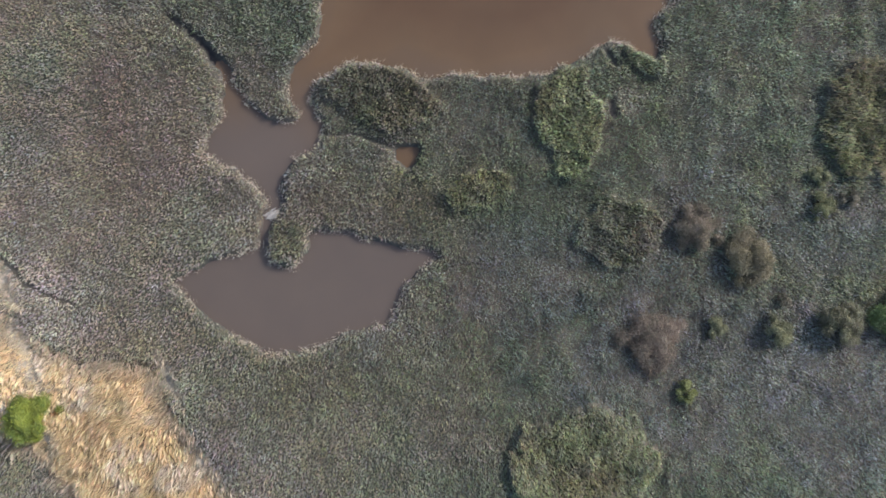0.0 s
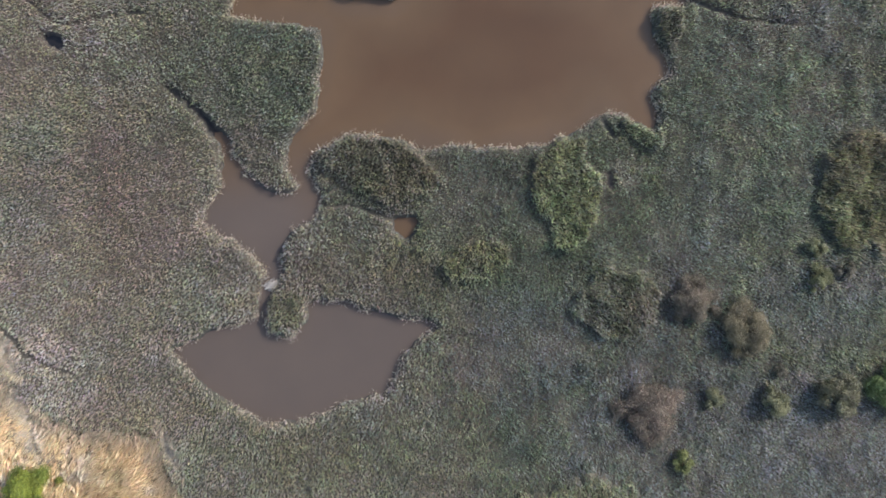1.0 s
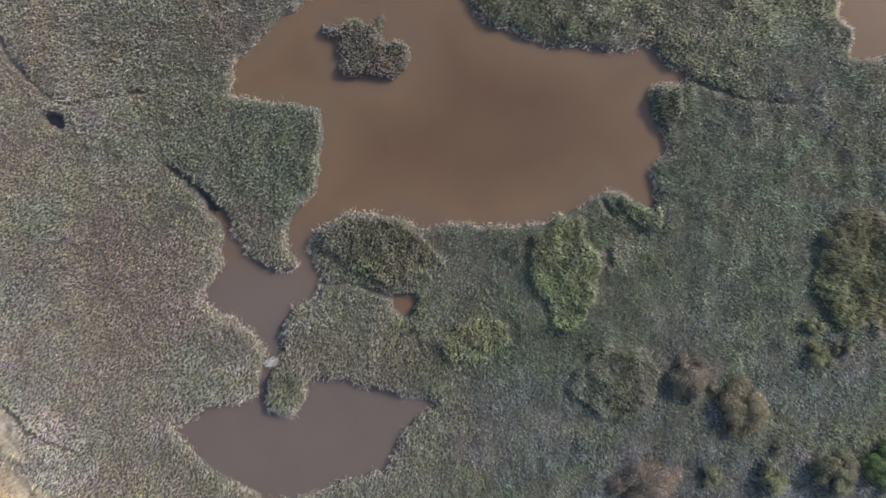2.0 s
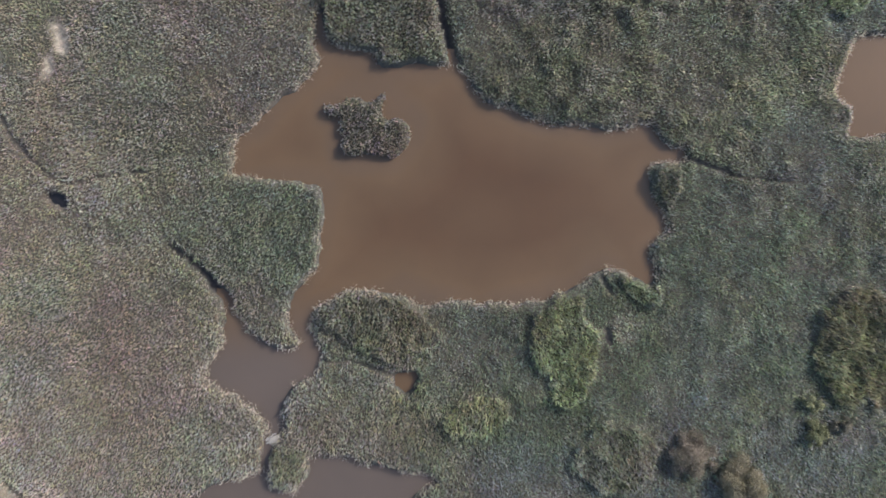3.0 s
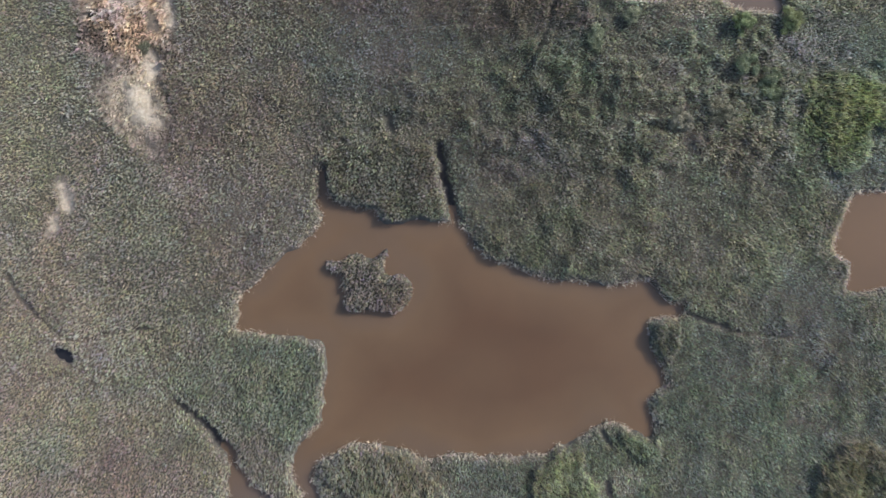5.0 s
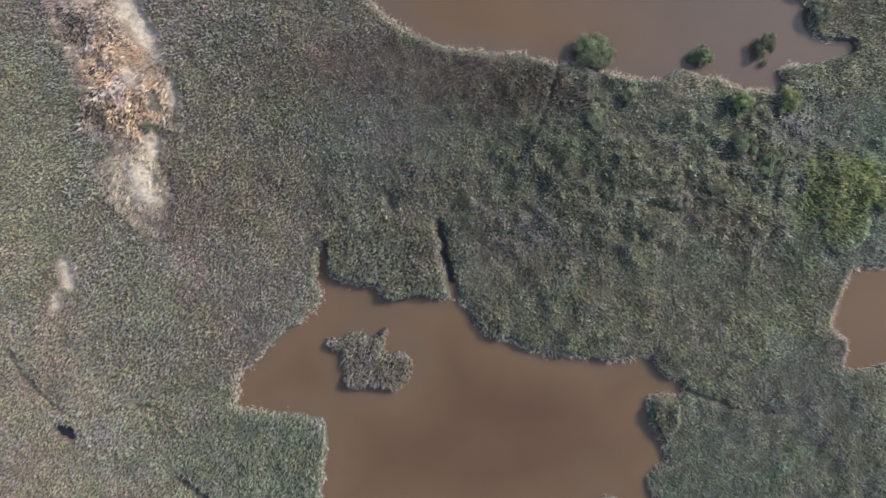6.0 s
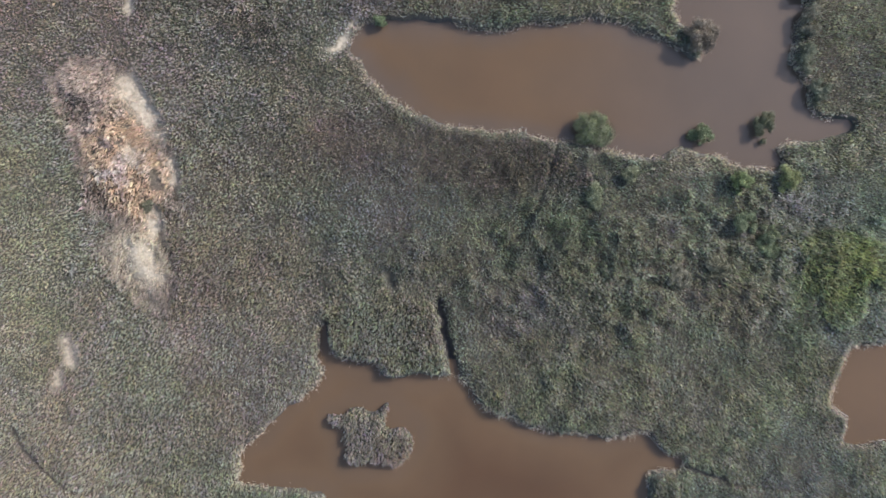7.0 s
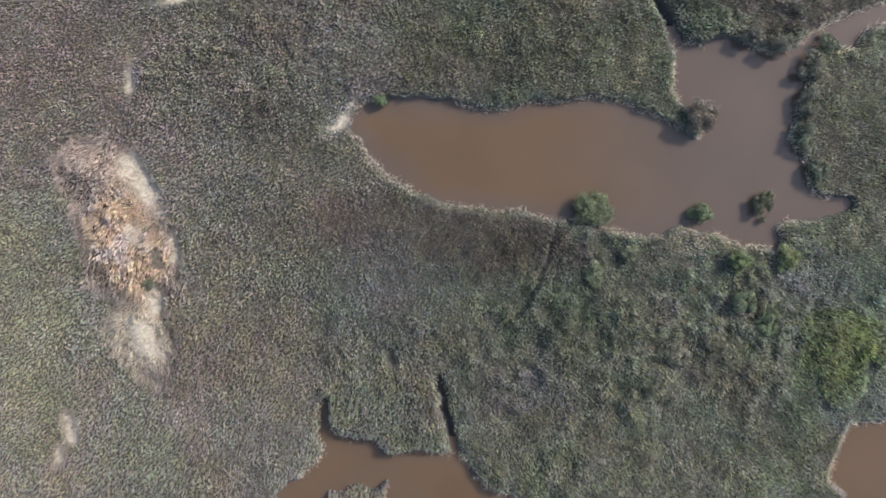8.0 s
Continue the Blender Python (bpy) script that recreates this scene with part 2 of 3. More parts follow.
GROUND_Z, WATER_Z = -0.4, -0.53


# ---------------- fields over the plan ----------------
def value_noise(x, y, size, seed):
    """Smooth noise from -1 to 1, with bumps about size metres wide."""
    table = np.random.RandomState(seed).rand(64, 64) * 2 - 1
    u, v = np.asarray(x) / size + 1000.37, np.asarray(y) / size + 1000.71
    i, j = np.floor(u).astype(int), np.floor(v).astype(int)
    fu, fv = u - i, v - j
    fu, fv = fu * fu * (3 - 2 * fu), fv * fv * (3 - 2 * fv)
    a, b = table[i % 64, j % 64], table[(i + 1) % 64, j % 64]
    c, d = table[i % 64, (j + 1) % 64], table[(i + 1) % 64, (j + 1) % 64]
    return (a * (1 - fu) + b * fu) * (1 - fv) + (c * (1 - fu) + d * fu) * fv


def smooth(lo, hi, v):
    s = np.clip((v - lo) / (hi - lo), 0, 1)
    return s * s * (3 - 2 * s)


def rounded(points, steps=3):
    """A closed outline, rounded between its corners."""
    p = np.array(points, float)
    before, after, far = np.roll(p, 1, 0), np.roll(p, -1, 0), np.roll(p, -2, 0)
    out = [0.5 * (2 * p + (after - before) * s + (2 * before - 5 * p + 4 * after - far) * s * s
                  + (3 * p - before - 3 * after + far) * s ** 3) for s in np.arange(steps) / steps]
    return np.stack(out, 1).reshape(-1, 2)


def segment_distance(x, y, a, b):
    dx, dy = b[0] - a[0], b[1] - a[1]
    s = np.clip(((x - a[0]) * dx + (y - a[1]) * dy) / (dx * dx + dy * dy + 1e-9), 0, 1)
    return np.hypot(x - a[0] - s * dx, y - a[1] - s * dy), s


def outline_distance(x, y, outline):
    """Distance to a closed outline, negative inside."""
    best, inside = np.full(x.shape, 1e9), np.zeros(x.shape, bool)
    lo, hi = outline.min(0) - 6, outline.max(0) + 6
    near = (x > lo[0]) & (x < hi[0]) & (y > lo[1]) & (y < hi[1])
    px, py = x[near], y[near]
    d, hit = np.full(px.shape, 1e9), np.zeros(px.shape, bool)
    for a, b in zip(outline, np.roll(outline, -1, 0)):
        d = np.minimum(d, segment_distance(px, py, a, b)[0])
        if a[1] != b[1]:
            hit ^= ((a[1] > py) != (b[1] > py)) & (px < (b[0] - a[0]) * (py - a[1]) / (b[1] - a[1]) + a[0])
    best[near], inside[near] = d, hit
    return np.where(inside, -best, np.minimum(best, 6.0))


def line_distance(x, y, line, wide, thin):
    """Distance from the edge of a ditch that narrows from wide to thin (half widths)."""
    best = np.full(x.shape, 6.0)
    for k, (a, b) in enumerate(zip(line[:-1], line[1:])):
        d, s = segment_distance(x, y, a, b)
        half = wide + (thin - wide) * (k + s) / (len(line) - 1)
        best = np.minimum(best, d - half)
    return best


CELL, X0, Y0, NX, NY = 0.25, -60.0, -40.0, 481, 561
gx, gy = np.meshgrid(X0 + CELL * np.arange(NX), Y0 + CELL * np.arange(NY), indexing="ij")
wx = gx + 0.22 * value_noise(gx, gy, 1.1, 3) + 0.12 * value_noise(gx, gy, 0.5, 4)
wy = gy + 0.22 * value_noise(gx, gy, 1.1, 5) + 0.12 * value_noise(gx, gy, 0.5, 6)
shore = np.full(gx.shape, 6.0)
for outline in (LAKE + LAKE_SOUTH + LAKE_WEST + LAKE_NORTHWEST, POND, EAST, LAGOON + LAGOON_EAST + LAGOON_BANK + LAGOON_SOUTH):
    shore = np.minimum(shore, outline_distance(wx, wy, rounded(outline)))
open_shore = shore.copy()      # banks of open water, without the ditches
for line, wide, thin in ((DITCH_WEST, 0.5, 0.05), (DITCH_NORTH, 0.4, 0.2), (DITCH_TOP, 0.4, 0.5), (DITCH_SOUTH, 0.4, 0.3)):
    shore = np.minimum(shore, line_distance(wx, wy, line, wide, thin))
for outline, size in ((POOL, 0.85), (HOLE, 0.8)):
    middle = np.mean(outline, 0)
    shore = np.minimum(shore, outline_distance(wx, wy, rounded((np.array(outline) - middle) * size + middle)))
shore = np.maximum(shore, -outline_distance(wx, wy, rounded(ISLAND)))
path = np.full(gx.shape, 6.0)
for line, wide, thin in ((DITCH_TRACK, 0.24, 0.04), (DITCH_MUD, 0.22, 0.0), (DITCH_MID, 0.14, 0.03), (SHADE_LINE, 0.1, 0.25), (DITCH_BANK, 0.3, 0.15),
                         ([(-5.4, 52.5), (-5.1, 51.3)], 0.5, 0.3), ([(-31.4, 31.0), (-30.0, 30.8)], 0.25, 0.2),
                         ([(16.3, 20.2), (17.4, 18.8)], 0.25, 0.3), ([(17.0, 14.6), (17.2, 13.4)], 0.35, 0.3)):
    path = np.minimum(path, line_distance(wx, wy, line, wide, thin))
dune = np.minimum(outline_distance(wx, wy, rounded(STRAW_BANK)), outline_distance(wx, wy, rounded(NORTH_BANK)))


def sample(field, x, y, outside=6.0):
    u, v = (np.asarray(x) - X0) / CELL, (np.asarray(y) - Y0) / CELL
    ok = (u >= 0) & (v >= 0) & (u < NX - 1.001) & (v < NY - 1.001)
    u, v = np.clip(u, 0, NX - 1.001), np.clip(v, 0, NY - 1.001)
    i, j = u.astype(int), v.astype(int)
    fu, fv = u - i, v - j
    r = (field[i, j] * (1 - fu) + field[i + 1, j] * fu) * (1 - fv) + (field[i, j + 1] * (1 - fu) + field[i + 1, j + 1] * fu) * fv
    return np.where(ok, r, outside)


# bare sand: x, y, half length, half width, turn in degrees
SAND = [(-30.9, 70.3, 4.6, 1.2, -58), (-27.6, 63.6, 3.4, 0.55, -80), (-30.9, 53.8, 3.6, 1.7, -62), (-29.6, 57.6, 1.8, 0.9, -80),
        (-38.6, 44.6, 2.0, 0.7, 100), (-39.6, 41.6, 1.3, 0.7, 80), (-24.4, -21.8, 3.4, 0.7, -52), (-27.2, -14.0, 2.6, 0.4, -62),
        (-44.5, -3.0, 2.6, 0.8, -65), (-39.6, -13.6, 2.6, 1.0, -20), (-42.5, -10.2, 2.6, 1.2, -60),
        (-31.9, 81.0, 1.8, 0.4, 90), (-10.1, 76.5, 1.2, 0.4, 50), (-9.1, 78.0, 1.0, 0.25, 60), (-10.9, 75.7, 0.7, 0.3, 0), (-26.5, 89.0, 2.6, 0.5, 10), (-31.8, 64.8, 1.5, 0.7, -60), (-40.5, -18.0, 2.4, 0.8, -60)]


def ellipse(x, y, cx, cy, a, b, turn):
    c, s = math.cos(radians(turn)), math.sin(radians(turn))
    dx, dy = x - cx, y - cy
    return np.hypot((dx * c + dy * s) / a, (-dx * s + dy * c) / b)


def sand_at(x, y):
    s = np.zeros(np.shape(x))
    ragged = 0.4 * value_noise(x, y, 0.6, 21) + 0.35 * value_noise(x, y, 1.8, 22)
    for e in SAND:
        s = np.maximum(s, smooth(1.5, 0.5, ellipse(x, y, *e) + ragged))
    return s


# ---------------- plan of the plants ----------------
# stands and drifts of one species: x, y, half length, half width, turn, colour, weight, height factor
WEST_DRIFTS = [
    (-33, 13, 9, 10, 0, RED, 0.75, 0.9), (-40, 21, 5, 6, 0, YELLOW, 0.35, 0.9), (-36, 3, 10, 7, 0, BROWN, 0.5, 0.9),
    (-24, 25, 10, 6, 20, GREEN, 0.5, 1.0), (-16, 24, 5, 6, 0, GREEN, 0.6, 1.15), (-44, 30, 6, 14, 0, BROWN, 0.5, 0.8),
    (-30, 37, 12, 8, 0, OLIVE, 0.4, 1.0), (-20, 40, 8, 8, 0, GREY, 0.6, 1.0), (-24, 54, 10, 7, 0, BROWN, 0.7, 1.1),
    (-43, 54, 6, 13, 0, (0.385, 0.385, 0.25), 0.65, 0.8), (-43, 78, 9, 9, 0, RED, 0.55, 0.8), (-32, 81, 14, 11, 0, (0.385, 0.325, 0.29), 0.65, 0.9), (-20, 64, 9, 9, 0, GREY, 0.5, 1.1),
]
MIDDLE_DRIFTS = [
    (20, 53, 22, 9, 0, (0.3, 0.285, 0.24), 0.45, 1.0),
    (0, 64.4, 16, 3.4, -8, (0.245, 0.2, 0.165), 0.8, 1.05), (9, 63, 5, 2.5, 0, (0.2, 0.18, 0.14), 0.5, 1.1), (-6, 59, 8, 5, 0, BLUE, 0.7, 1.0), (-22, 80, 9, 8, 0, GREY, 0.7, 1.1),
    (10, 84, 14, 6, 0, OLIVE, 0.5, 1.2), (14, 52, 12, 8, 0, OLIVE, 0.4, 1.25), (14, 40, 9, 6, -20, OLIVE, 0.6, 1.2),
    (9, 49, 4, 3, 0, BLUE, 0.6, 1.2), (28, 37, 9, 6, 0, OLIVE, 0.5, 1.1), (38, 32, 5, 6, 0, BLUE, 0.6, 0.75),
    (42, 36, 5, 14, 0, DARK, 0.35, 1.0), (44, 46.5, 5, 2.4, 0, BLUE, 0.8, 0.9), (28, 22, 8, 8, 0, GREEN, 0.8, 1.05),
]
EAST_DRIFTS = [
    (33, 12, 8, 10, 0, GREEN, 0.5, 1.0), (8, 10, 6, 6, 0, GREEN, 0.85, 1.0), (8, -3, 7, 6, 0, BLUE, 0.6, 1.0),
    (-6, 5, 8, 4, 0, OLIVE, 0.5, 1.1), (25, -12, 14, 9, 0, BLUE, 0.7, 0.85), (40, -16, 9, 9, 0, BLUE, 0.65, 0.85),
    (38, 2, 9, 5, 0, BLUE, 0.6, 0.9), (18, -2, 10, 6, 0, BLUE, 0.45, 0.95), (-5, -18, 14, 8, 0, OLIVE, 0.6, 0.95),
    (-12, -13, 8, 4, 0, (0.265, 0.25, 0.18), 0.7, 1.0), (-19, -13, 8, 7, 40, OLIVE, 0.65, 1.0), (4, -12, 7, 6, 0, GREEN, 0.45, 1.0),
]
SOUTH_DRIFTS = [
    (26, 8, 6, 7, 0, BLUE, 0.45, 0.9), (25.9, 63.7, 2.2, 1.6, 0, PALE, 0.4, 0.8), (42, 73, 5, 8, 0, GREEN, 0.6, 1.1),
    (33, 58, 9, 4, 0, GREEN, 0.5, 1.2), (39, 60, 5, 3, 0, BLUE, 0.6, 1.0), (-9, 83, 5, 4, 0, (0.4, 0.38, 0.345), 0.6, 1.0),
    (-16.9, 3.4, 0.9, 0.5, 0, PALE, 0.8, 0.6), (18.8, 15.2, 1.5, 1.6, 0, PALE, 0.45, 1.0), (-40, -6, 9, 4.5, -25, PALE, 0.5, 0.9),
    (-44, -25, 6, 5, 0, BROWN, 0.6, 0.9), (-10.6, 76.4, 2.6, 1.1, 52, (0.62, 0.59, 0.55), 0.9, 0.6), (-8.6, 78.6, 1.8, 0.8, 40, (0.55, 0.52, 0.48), 0.6, 0.8), (38, 89, 13, 4.6, 0, (0.17, 0.155, 0.125), 0.9, 1.0),
]
OTHER_DRIFTS = [
    (36, 24, 11, 12, 0, (0.2, 0.215, 0.165), 0.5, 1.0),
    (43, 75, 6, 8, 0, DARK, 0.5, 1.0), (47, 40, 4, 7, 0, DARK, 0.4, 1.0), (35, 14, 5, 11, 0, GREEN, 0.6, 1.0),
    (-30, -8, 8, 4, -30, BROWN, 0.4, 0.9), (30, 52, 6, 6, 0, OLIVE, 0.4, 1.2), (-38.9, 43.2, 2.2, 4, 0, BROWN, 0.6, 0.8),
    (12, 56, 8, 4, 0, GREEN, 0.5, 1.2),
]
ZONES = WEST_DRIFTS + MIDDLE_DRIFTS + EAST_DRIFTS + SOUTH_DRIFTS + OTHER_DRIFTS
# tall stands that rise over the rest, each a thing of its own
SOUTH_STANDS = [
    (12.9, 13.0, 3.2, 5.2, 5, (0.365, 0.375, 0.235), 0.85, 1.6, "tall yellow-green reed stand above lower marsh grass"),
    (-6.8, 15.4, 6.6, 3.0, -22, (0.315, 0.31, 0.212), 0.7, 1.5, "dense dark olive reed stand on the lake bank"),
    (14.4, -22.0, 7.2, 5.6, 0, (0.36, 0.35, 0.225), 0.85, 1.65, "broad olive reed stand with yellowish tops"),
    (43.1, 12.9, 5.0, 6.6, 0, (0.24, 0.23, 0.145), 0.9, 1.7, "tall dark brown-green reed thicket"),
    (3.6, 6.0, 3.4, 2.0, 10, YELLOW, 0.75, 1.5, "low yellowish reed stand in green marsh grass"),
    (-5.4, 45.8, 7.0, 4.6, -10, (0.33, 0.32, 0.245), 0.6, 1.4, "ragged olive reed stand at the lake's end"),
    (18.0, 1.8, 4.6, 3.4, 0, OLIVE, 0.6, 1.6, "uneven olive-brown reed stand"),
]
NORTH_STANDS = [
    (40.6, 53.2, 3.6, 4.0, 20, LIME, 0.62, 1.5, "bright green reed stand among grey marsh grass"),
    (45.2, 53.6, 3.0, 2.2, -20, LIME, 0.5, 1.5, "fresh green reed clump among grey marsh grass"),
    (41.4, 49.0, 2.4, 2.2, 0, LIME, 0.4, 1.4, "fresh green reed clump among grey marsh grass"),
    (37.2, 50.6, 1.8, 2.2, 0, LIME, 0.3, 1.3, "sparse green reed clump among grey marsh grass"),
    (-15.5, 0.7, 2.1, 2.5, 0, (0.275, 0.28, 0.195), 0.8, 1.15, "small round reed stand at the pond's edge"),
    (23.0, 29.5, 1.3, 2.6, -10, OLIVE, 0.6, 1.5, "narrow olive reed stand along the lake bank"),
    (27.2, 86.4, 2.9, 2.0, 0, GREEN, 0.6, 1.3, "green reed stand on the point by the lagoon"),
    (20.5, 18.9, 2.2, 1.3, -30, GREEN, 0.6, 1.5, "green reed clump at the lake's corner"),
]
STANDS = SOUTH_STANDS + NORTH_STANDS


def zone_weight(x, y, z, ragged):
    """How far a place belongs to a drift, which fades out, or to a tall stand, which ends in a clear edge."""
    if len(z) > 8:
        return smooth(1.08, 0.94, ellipse(x, y, *z[:5]) + 0.7 * ragged)
    return smooth(1.2, 0.7, ellipse(x, y, *z[:5]) + ragged)


# hummocky ground cover: x, y, half length, half width, turn, strength
HUMMOCKS = [(23, 55.5, 27, 9, 0, 1.0), (-3, 53, 10, 6, 0, 0.8), (30, -6, 22, 15, 0, 0.5), (-16, 82, 12, 8, 0, 0.8), (38, 88, 14, 6, 0, 1.0)]


def hummocks(x, y):
    """Height factor of uneven, billowing growth."""
    w = np.zeros(np.shape(x))
    for e in HUMMOCKS:
        w = np.maximum(w, e[5] * smooth(1.15, 0.7, ellipse(x, y, *e[:5]) + 0.3 * value_noise(x, y, 4, 45)))
    billow = 0.9 - 1.5 * np.abs(value_noise(x, y, 1.5, 46)) + 0.6 * value_noise(x, y, 0.8, 47) + 0.3 * value_noise(x, y, 5.5, 48)
    return 1 + 0.27 * w * np.clip(billow, -0.9, 1.2)


def species(x, y):
    """Colour and height factor of the plants at each place."""
    west = smooth(12, -22, x + 8 * value_noise(x, y, 18, 51))[:, None]
    colour = np.array(GREEN) * (1 - west) + np.array(GREY) * west
    patch = smooth(-0.2, 0.9, value_noise(x, y, 7, 52))[:, None] * 0.45
    colour = colour * (1 - patch) + np.array(OLIVE) * patch
    height, swell = np.ones(len(x)), hummocks(x, y)
    ragged = 0.25 * value_noise(x, y, 2.2, 53) + 0.15 * value_noise(x, y, 0.8, 54)
    for z in ZONES + STANDS:
        w = zone_weight(x, y, z, ragged)
        height = height * (1 - w) + z[7] * w
        if len(z) > 8:
            swell = 1 + (swell - 1) * (1 - 0.75 * w)
        w = (w * z[6])[:, None]
        colour = colour * (1 - w) + np.array(z[5]) * w
    rough = 0.1 + 0.15 * smooth(-8, 14, x + 5 * value_noise(x, y, 9, 60))
    fine = 1 + (0.12 + 0.5 * rough) * value_noise(x, y, 1.2, 55) + 0.09 * value_noise(x, y, 0.45, 56) + 0.1 * value_noise(x, y, 4, 57)
    return colour * fine[:, None], height * swell * (1 + rough * value_noise(x, y, 1.7, 58) + 0.12 * value_noise(x, y, 0.6, 59))


def ground_at(x, y):
    """Height of the soil with the mat of old thatch and roots that the plants stand in."""
    d, p = sample(shore, x, y), sample(path, x, y)
    z = GROUND_Z + 0.05 * value_noise(x, y, 6, 31) + 0.03 * value_noise(x, y, 1.3, 32)
    bank = smooth(0.3, -3.6, sample(dune, x, y))
    z = z + bank * (0.8 + 0.3 * value_noise(x, y, 2.2, 33) + 0.15 * value_noise(x, y, 0.9, 34)) - 0.1 * smooth(0.1, -0.1, p)
    mat = species(np.ravel(x), np.ravel(y))[1].reshape(np.shape(x)) * smooth(0.08, 0.6, d) * (0.45 + 0.55 * smooth(0.0, 0.3, p))
    mat = mat * smooth(-0.4, 0.6, sample(dune, x, y)) * (1 - sand_at(x, y))
    return z + 0.42 * mat + 0.5 * np.maximum(mat - 1.2, 0) - 0.7 * smooth(0.12, -0.3, d)


# ---------------- ground and water ----------------
def mesh_of(name, verts, faces, mat, smooth_faces=False):
    """A mesh from arrays of corners and of equal-sided faces."""
    me = bpy.data.meshes.new(name)
    n, k = faces.shape
    me.vertices.add(len(verts))
    me.vertices.foreach_set("co", np.asarray(verts, np.float32).ravel())
    me.loops.add(n * k)
    me.loops.foreach_set("vertex_index", faces.astype(np.int32).ravel())
    me.polygons.add(n)
    me.polygons.foreach_set("loop_start", np.arange(0, n * k, k, dtype=np.int32))
    me.polygons.foreach_set("use_smooth", np.full(n, smooth_faces))
    me.update(calc_edges=True)
    me.materials.append(mat)
    return me


def sheet(name, xs, ys, height, mat, attribute, field, where=None):
    x, y = np.meshgrid(xs, ys, indexing="ij")
    i = np.arange(len(xs) * len(ys)).reshape(len(xs), len(ys))
    faces = np.stack([i[:-1, :-1], i[1:, :-1], i[1:, 1:], i[:-1, 1:]], -1).reshape(-1, 4)
    if where is not None:
        faces = faces[where(x, y)[:-1, :-1].ravel()]
    me = mesh_of(name, np.stack([x, y, height(x, y)], -1).reshape(-1, 3), faces, mat, True)
    me.attributes.new(attribute, "FLOAT", "POINT").data.foreach_set("value", field(x, y).astype(np.float32).ravel())
    return new(name, me)


far = 56 + 4 * (1.42 ** np.arange(1, 16) - 1) / 0.42
xs = np.concatenate([-far[::-1], np.linspace(-56, 56, 281), far])
ys = np.concatenate([30 - far[::-1] - 8, np.linspace(-34, 94, 321), 30 + far + 8])
ground = sheet("ground", xs, ys, ground_at, SOIL, "sand", sand_at)
fx, fy = np.meshgrid(xs, ys, indexing="ij")
# wet edges, plus the shade in ditches and narrow gaps put into the tint
wet_shade = smooth(0.3, -0.05, sample(shore, fx, fy))
wet_shade = np.maximum(wet_shade, 0.4 * smooth(0.2, -0.1, sample(path, fx, fy)))
ground.data.attributes.new("wet", "FLOAT", "POINT").data.foreach_set("value", wet_shade.astype(np.float32).ravel())
meadow = smooth(0, 20, np.maximum(np.abs(fx) - 68, np.abs(fy - 40) - 92))
ground.data.attributes.new("meadow", "FLOAT", "POINT").data.foreach_set("value", meadow.astype(np.float32).ravel())
tagged(ground, "dark peaty marsh ground with thatch and bare pale sand", "ground", kind="structure")

WATERS = [("brown silty lake and lower pond joined by creeks", -28.0, 28.0, -14.0, 54.0),
          ("brown silty pond between grass banks", 38.5, 50.0, 34.0, 49.0),
          ("wide brown silty lagoon with small islets", -12.5, 52.0, 56.0, 93.8),
          ("small dark water hole in the marsh grass", -41.5, -36.0, 26.0, 31.0),
          ("small brown pool in a gap of the grass", -5.5, 1.0, 7.5, 13.0)]


def depth_tone(x, y, k):
    """0 in mauve silt, 0.5 over tan shallows, 1 over the red-brown deep; the lower pond and the lagoon's east arm are greyer."""
    d = -sample(shore, x, y) + 1.2 * value_noise(x, y, 6, 41)
    if k == 0:
        return (0.4 + 0.14 * smooth(0, 3, d) + 0.46 * smooth(1.0, 12.0, d)) * smooth(9, 19, y + 2 * value_noise(x, y, 5, 42))
    if k == 2:
        return 0.12 + (0.42 + 0.08 * value_noise(x, y, 7, 43)) * smooth(30, 8, x) * smooth(-0.3, 2.5, d)
    return np.full(x.shape, 0.5)


for k, (label, x0, x1, y0, y1) in enumerate(WATERS):
    tagged(sheet("water", np.arange(x0, x1 + 0.01, 0.5), np.arange(y0, y1 + 0.01, 0.5), lambda x, y: np.full(x.shape, WATER_Z), WATER if k != 3 else SHADED_WATER, "deep",
                 lambda x, y: depth_tone(x, y, k),
                 (lambda x, y: sample(open_shore, x, y) < 1.6) if k < 3 else None), label, "water", kind="structure")

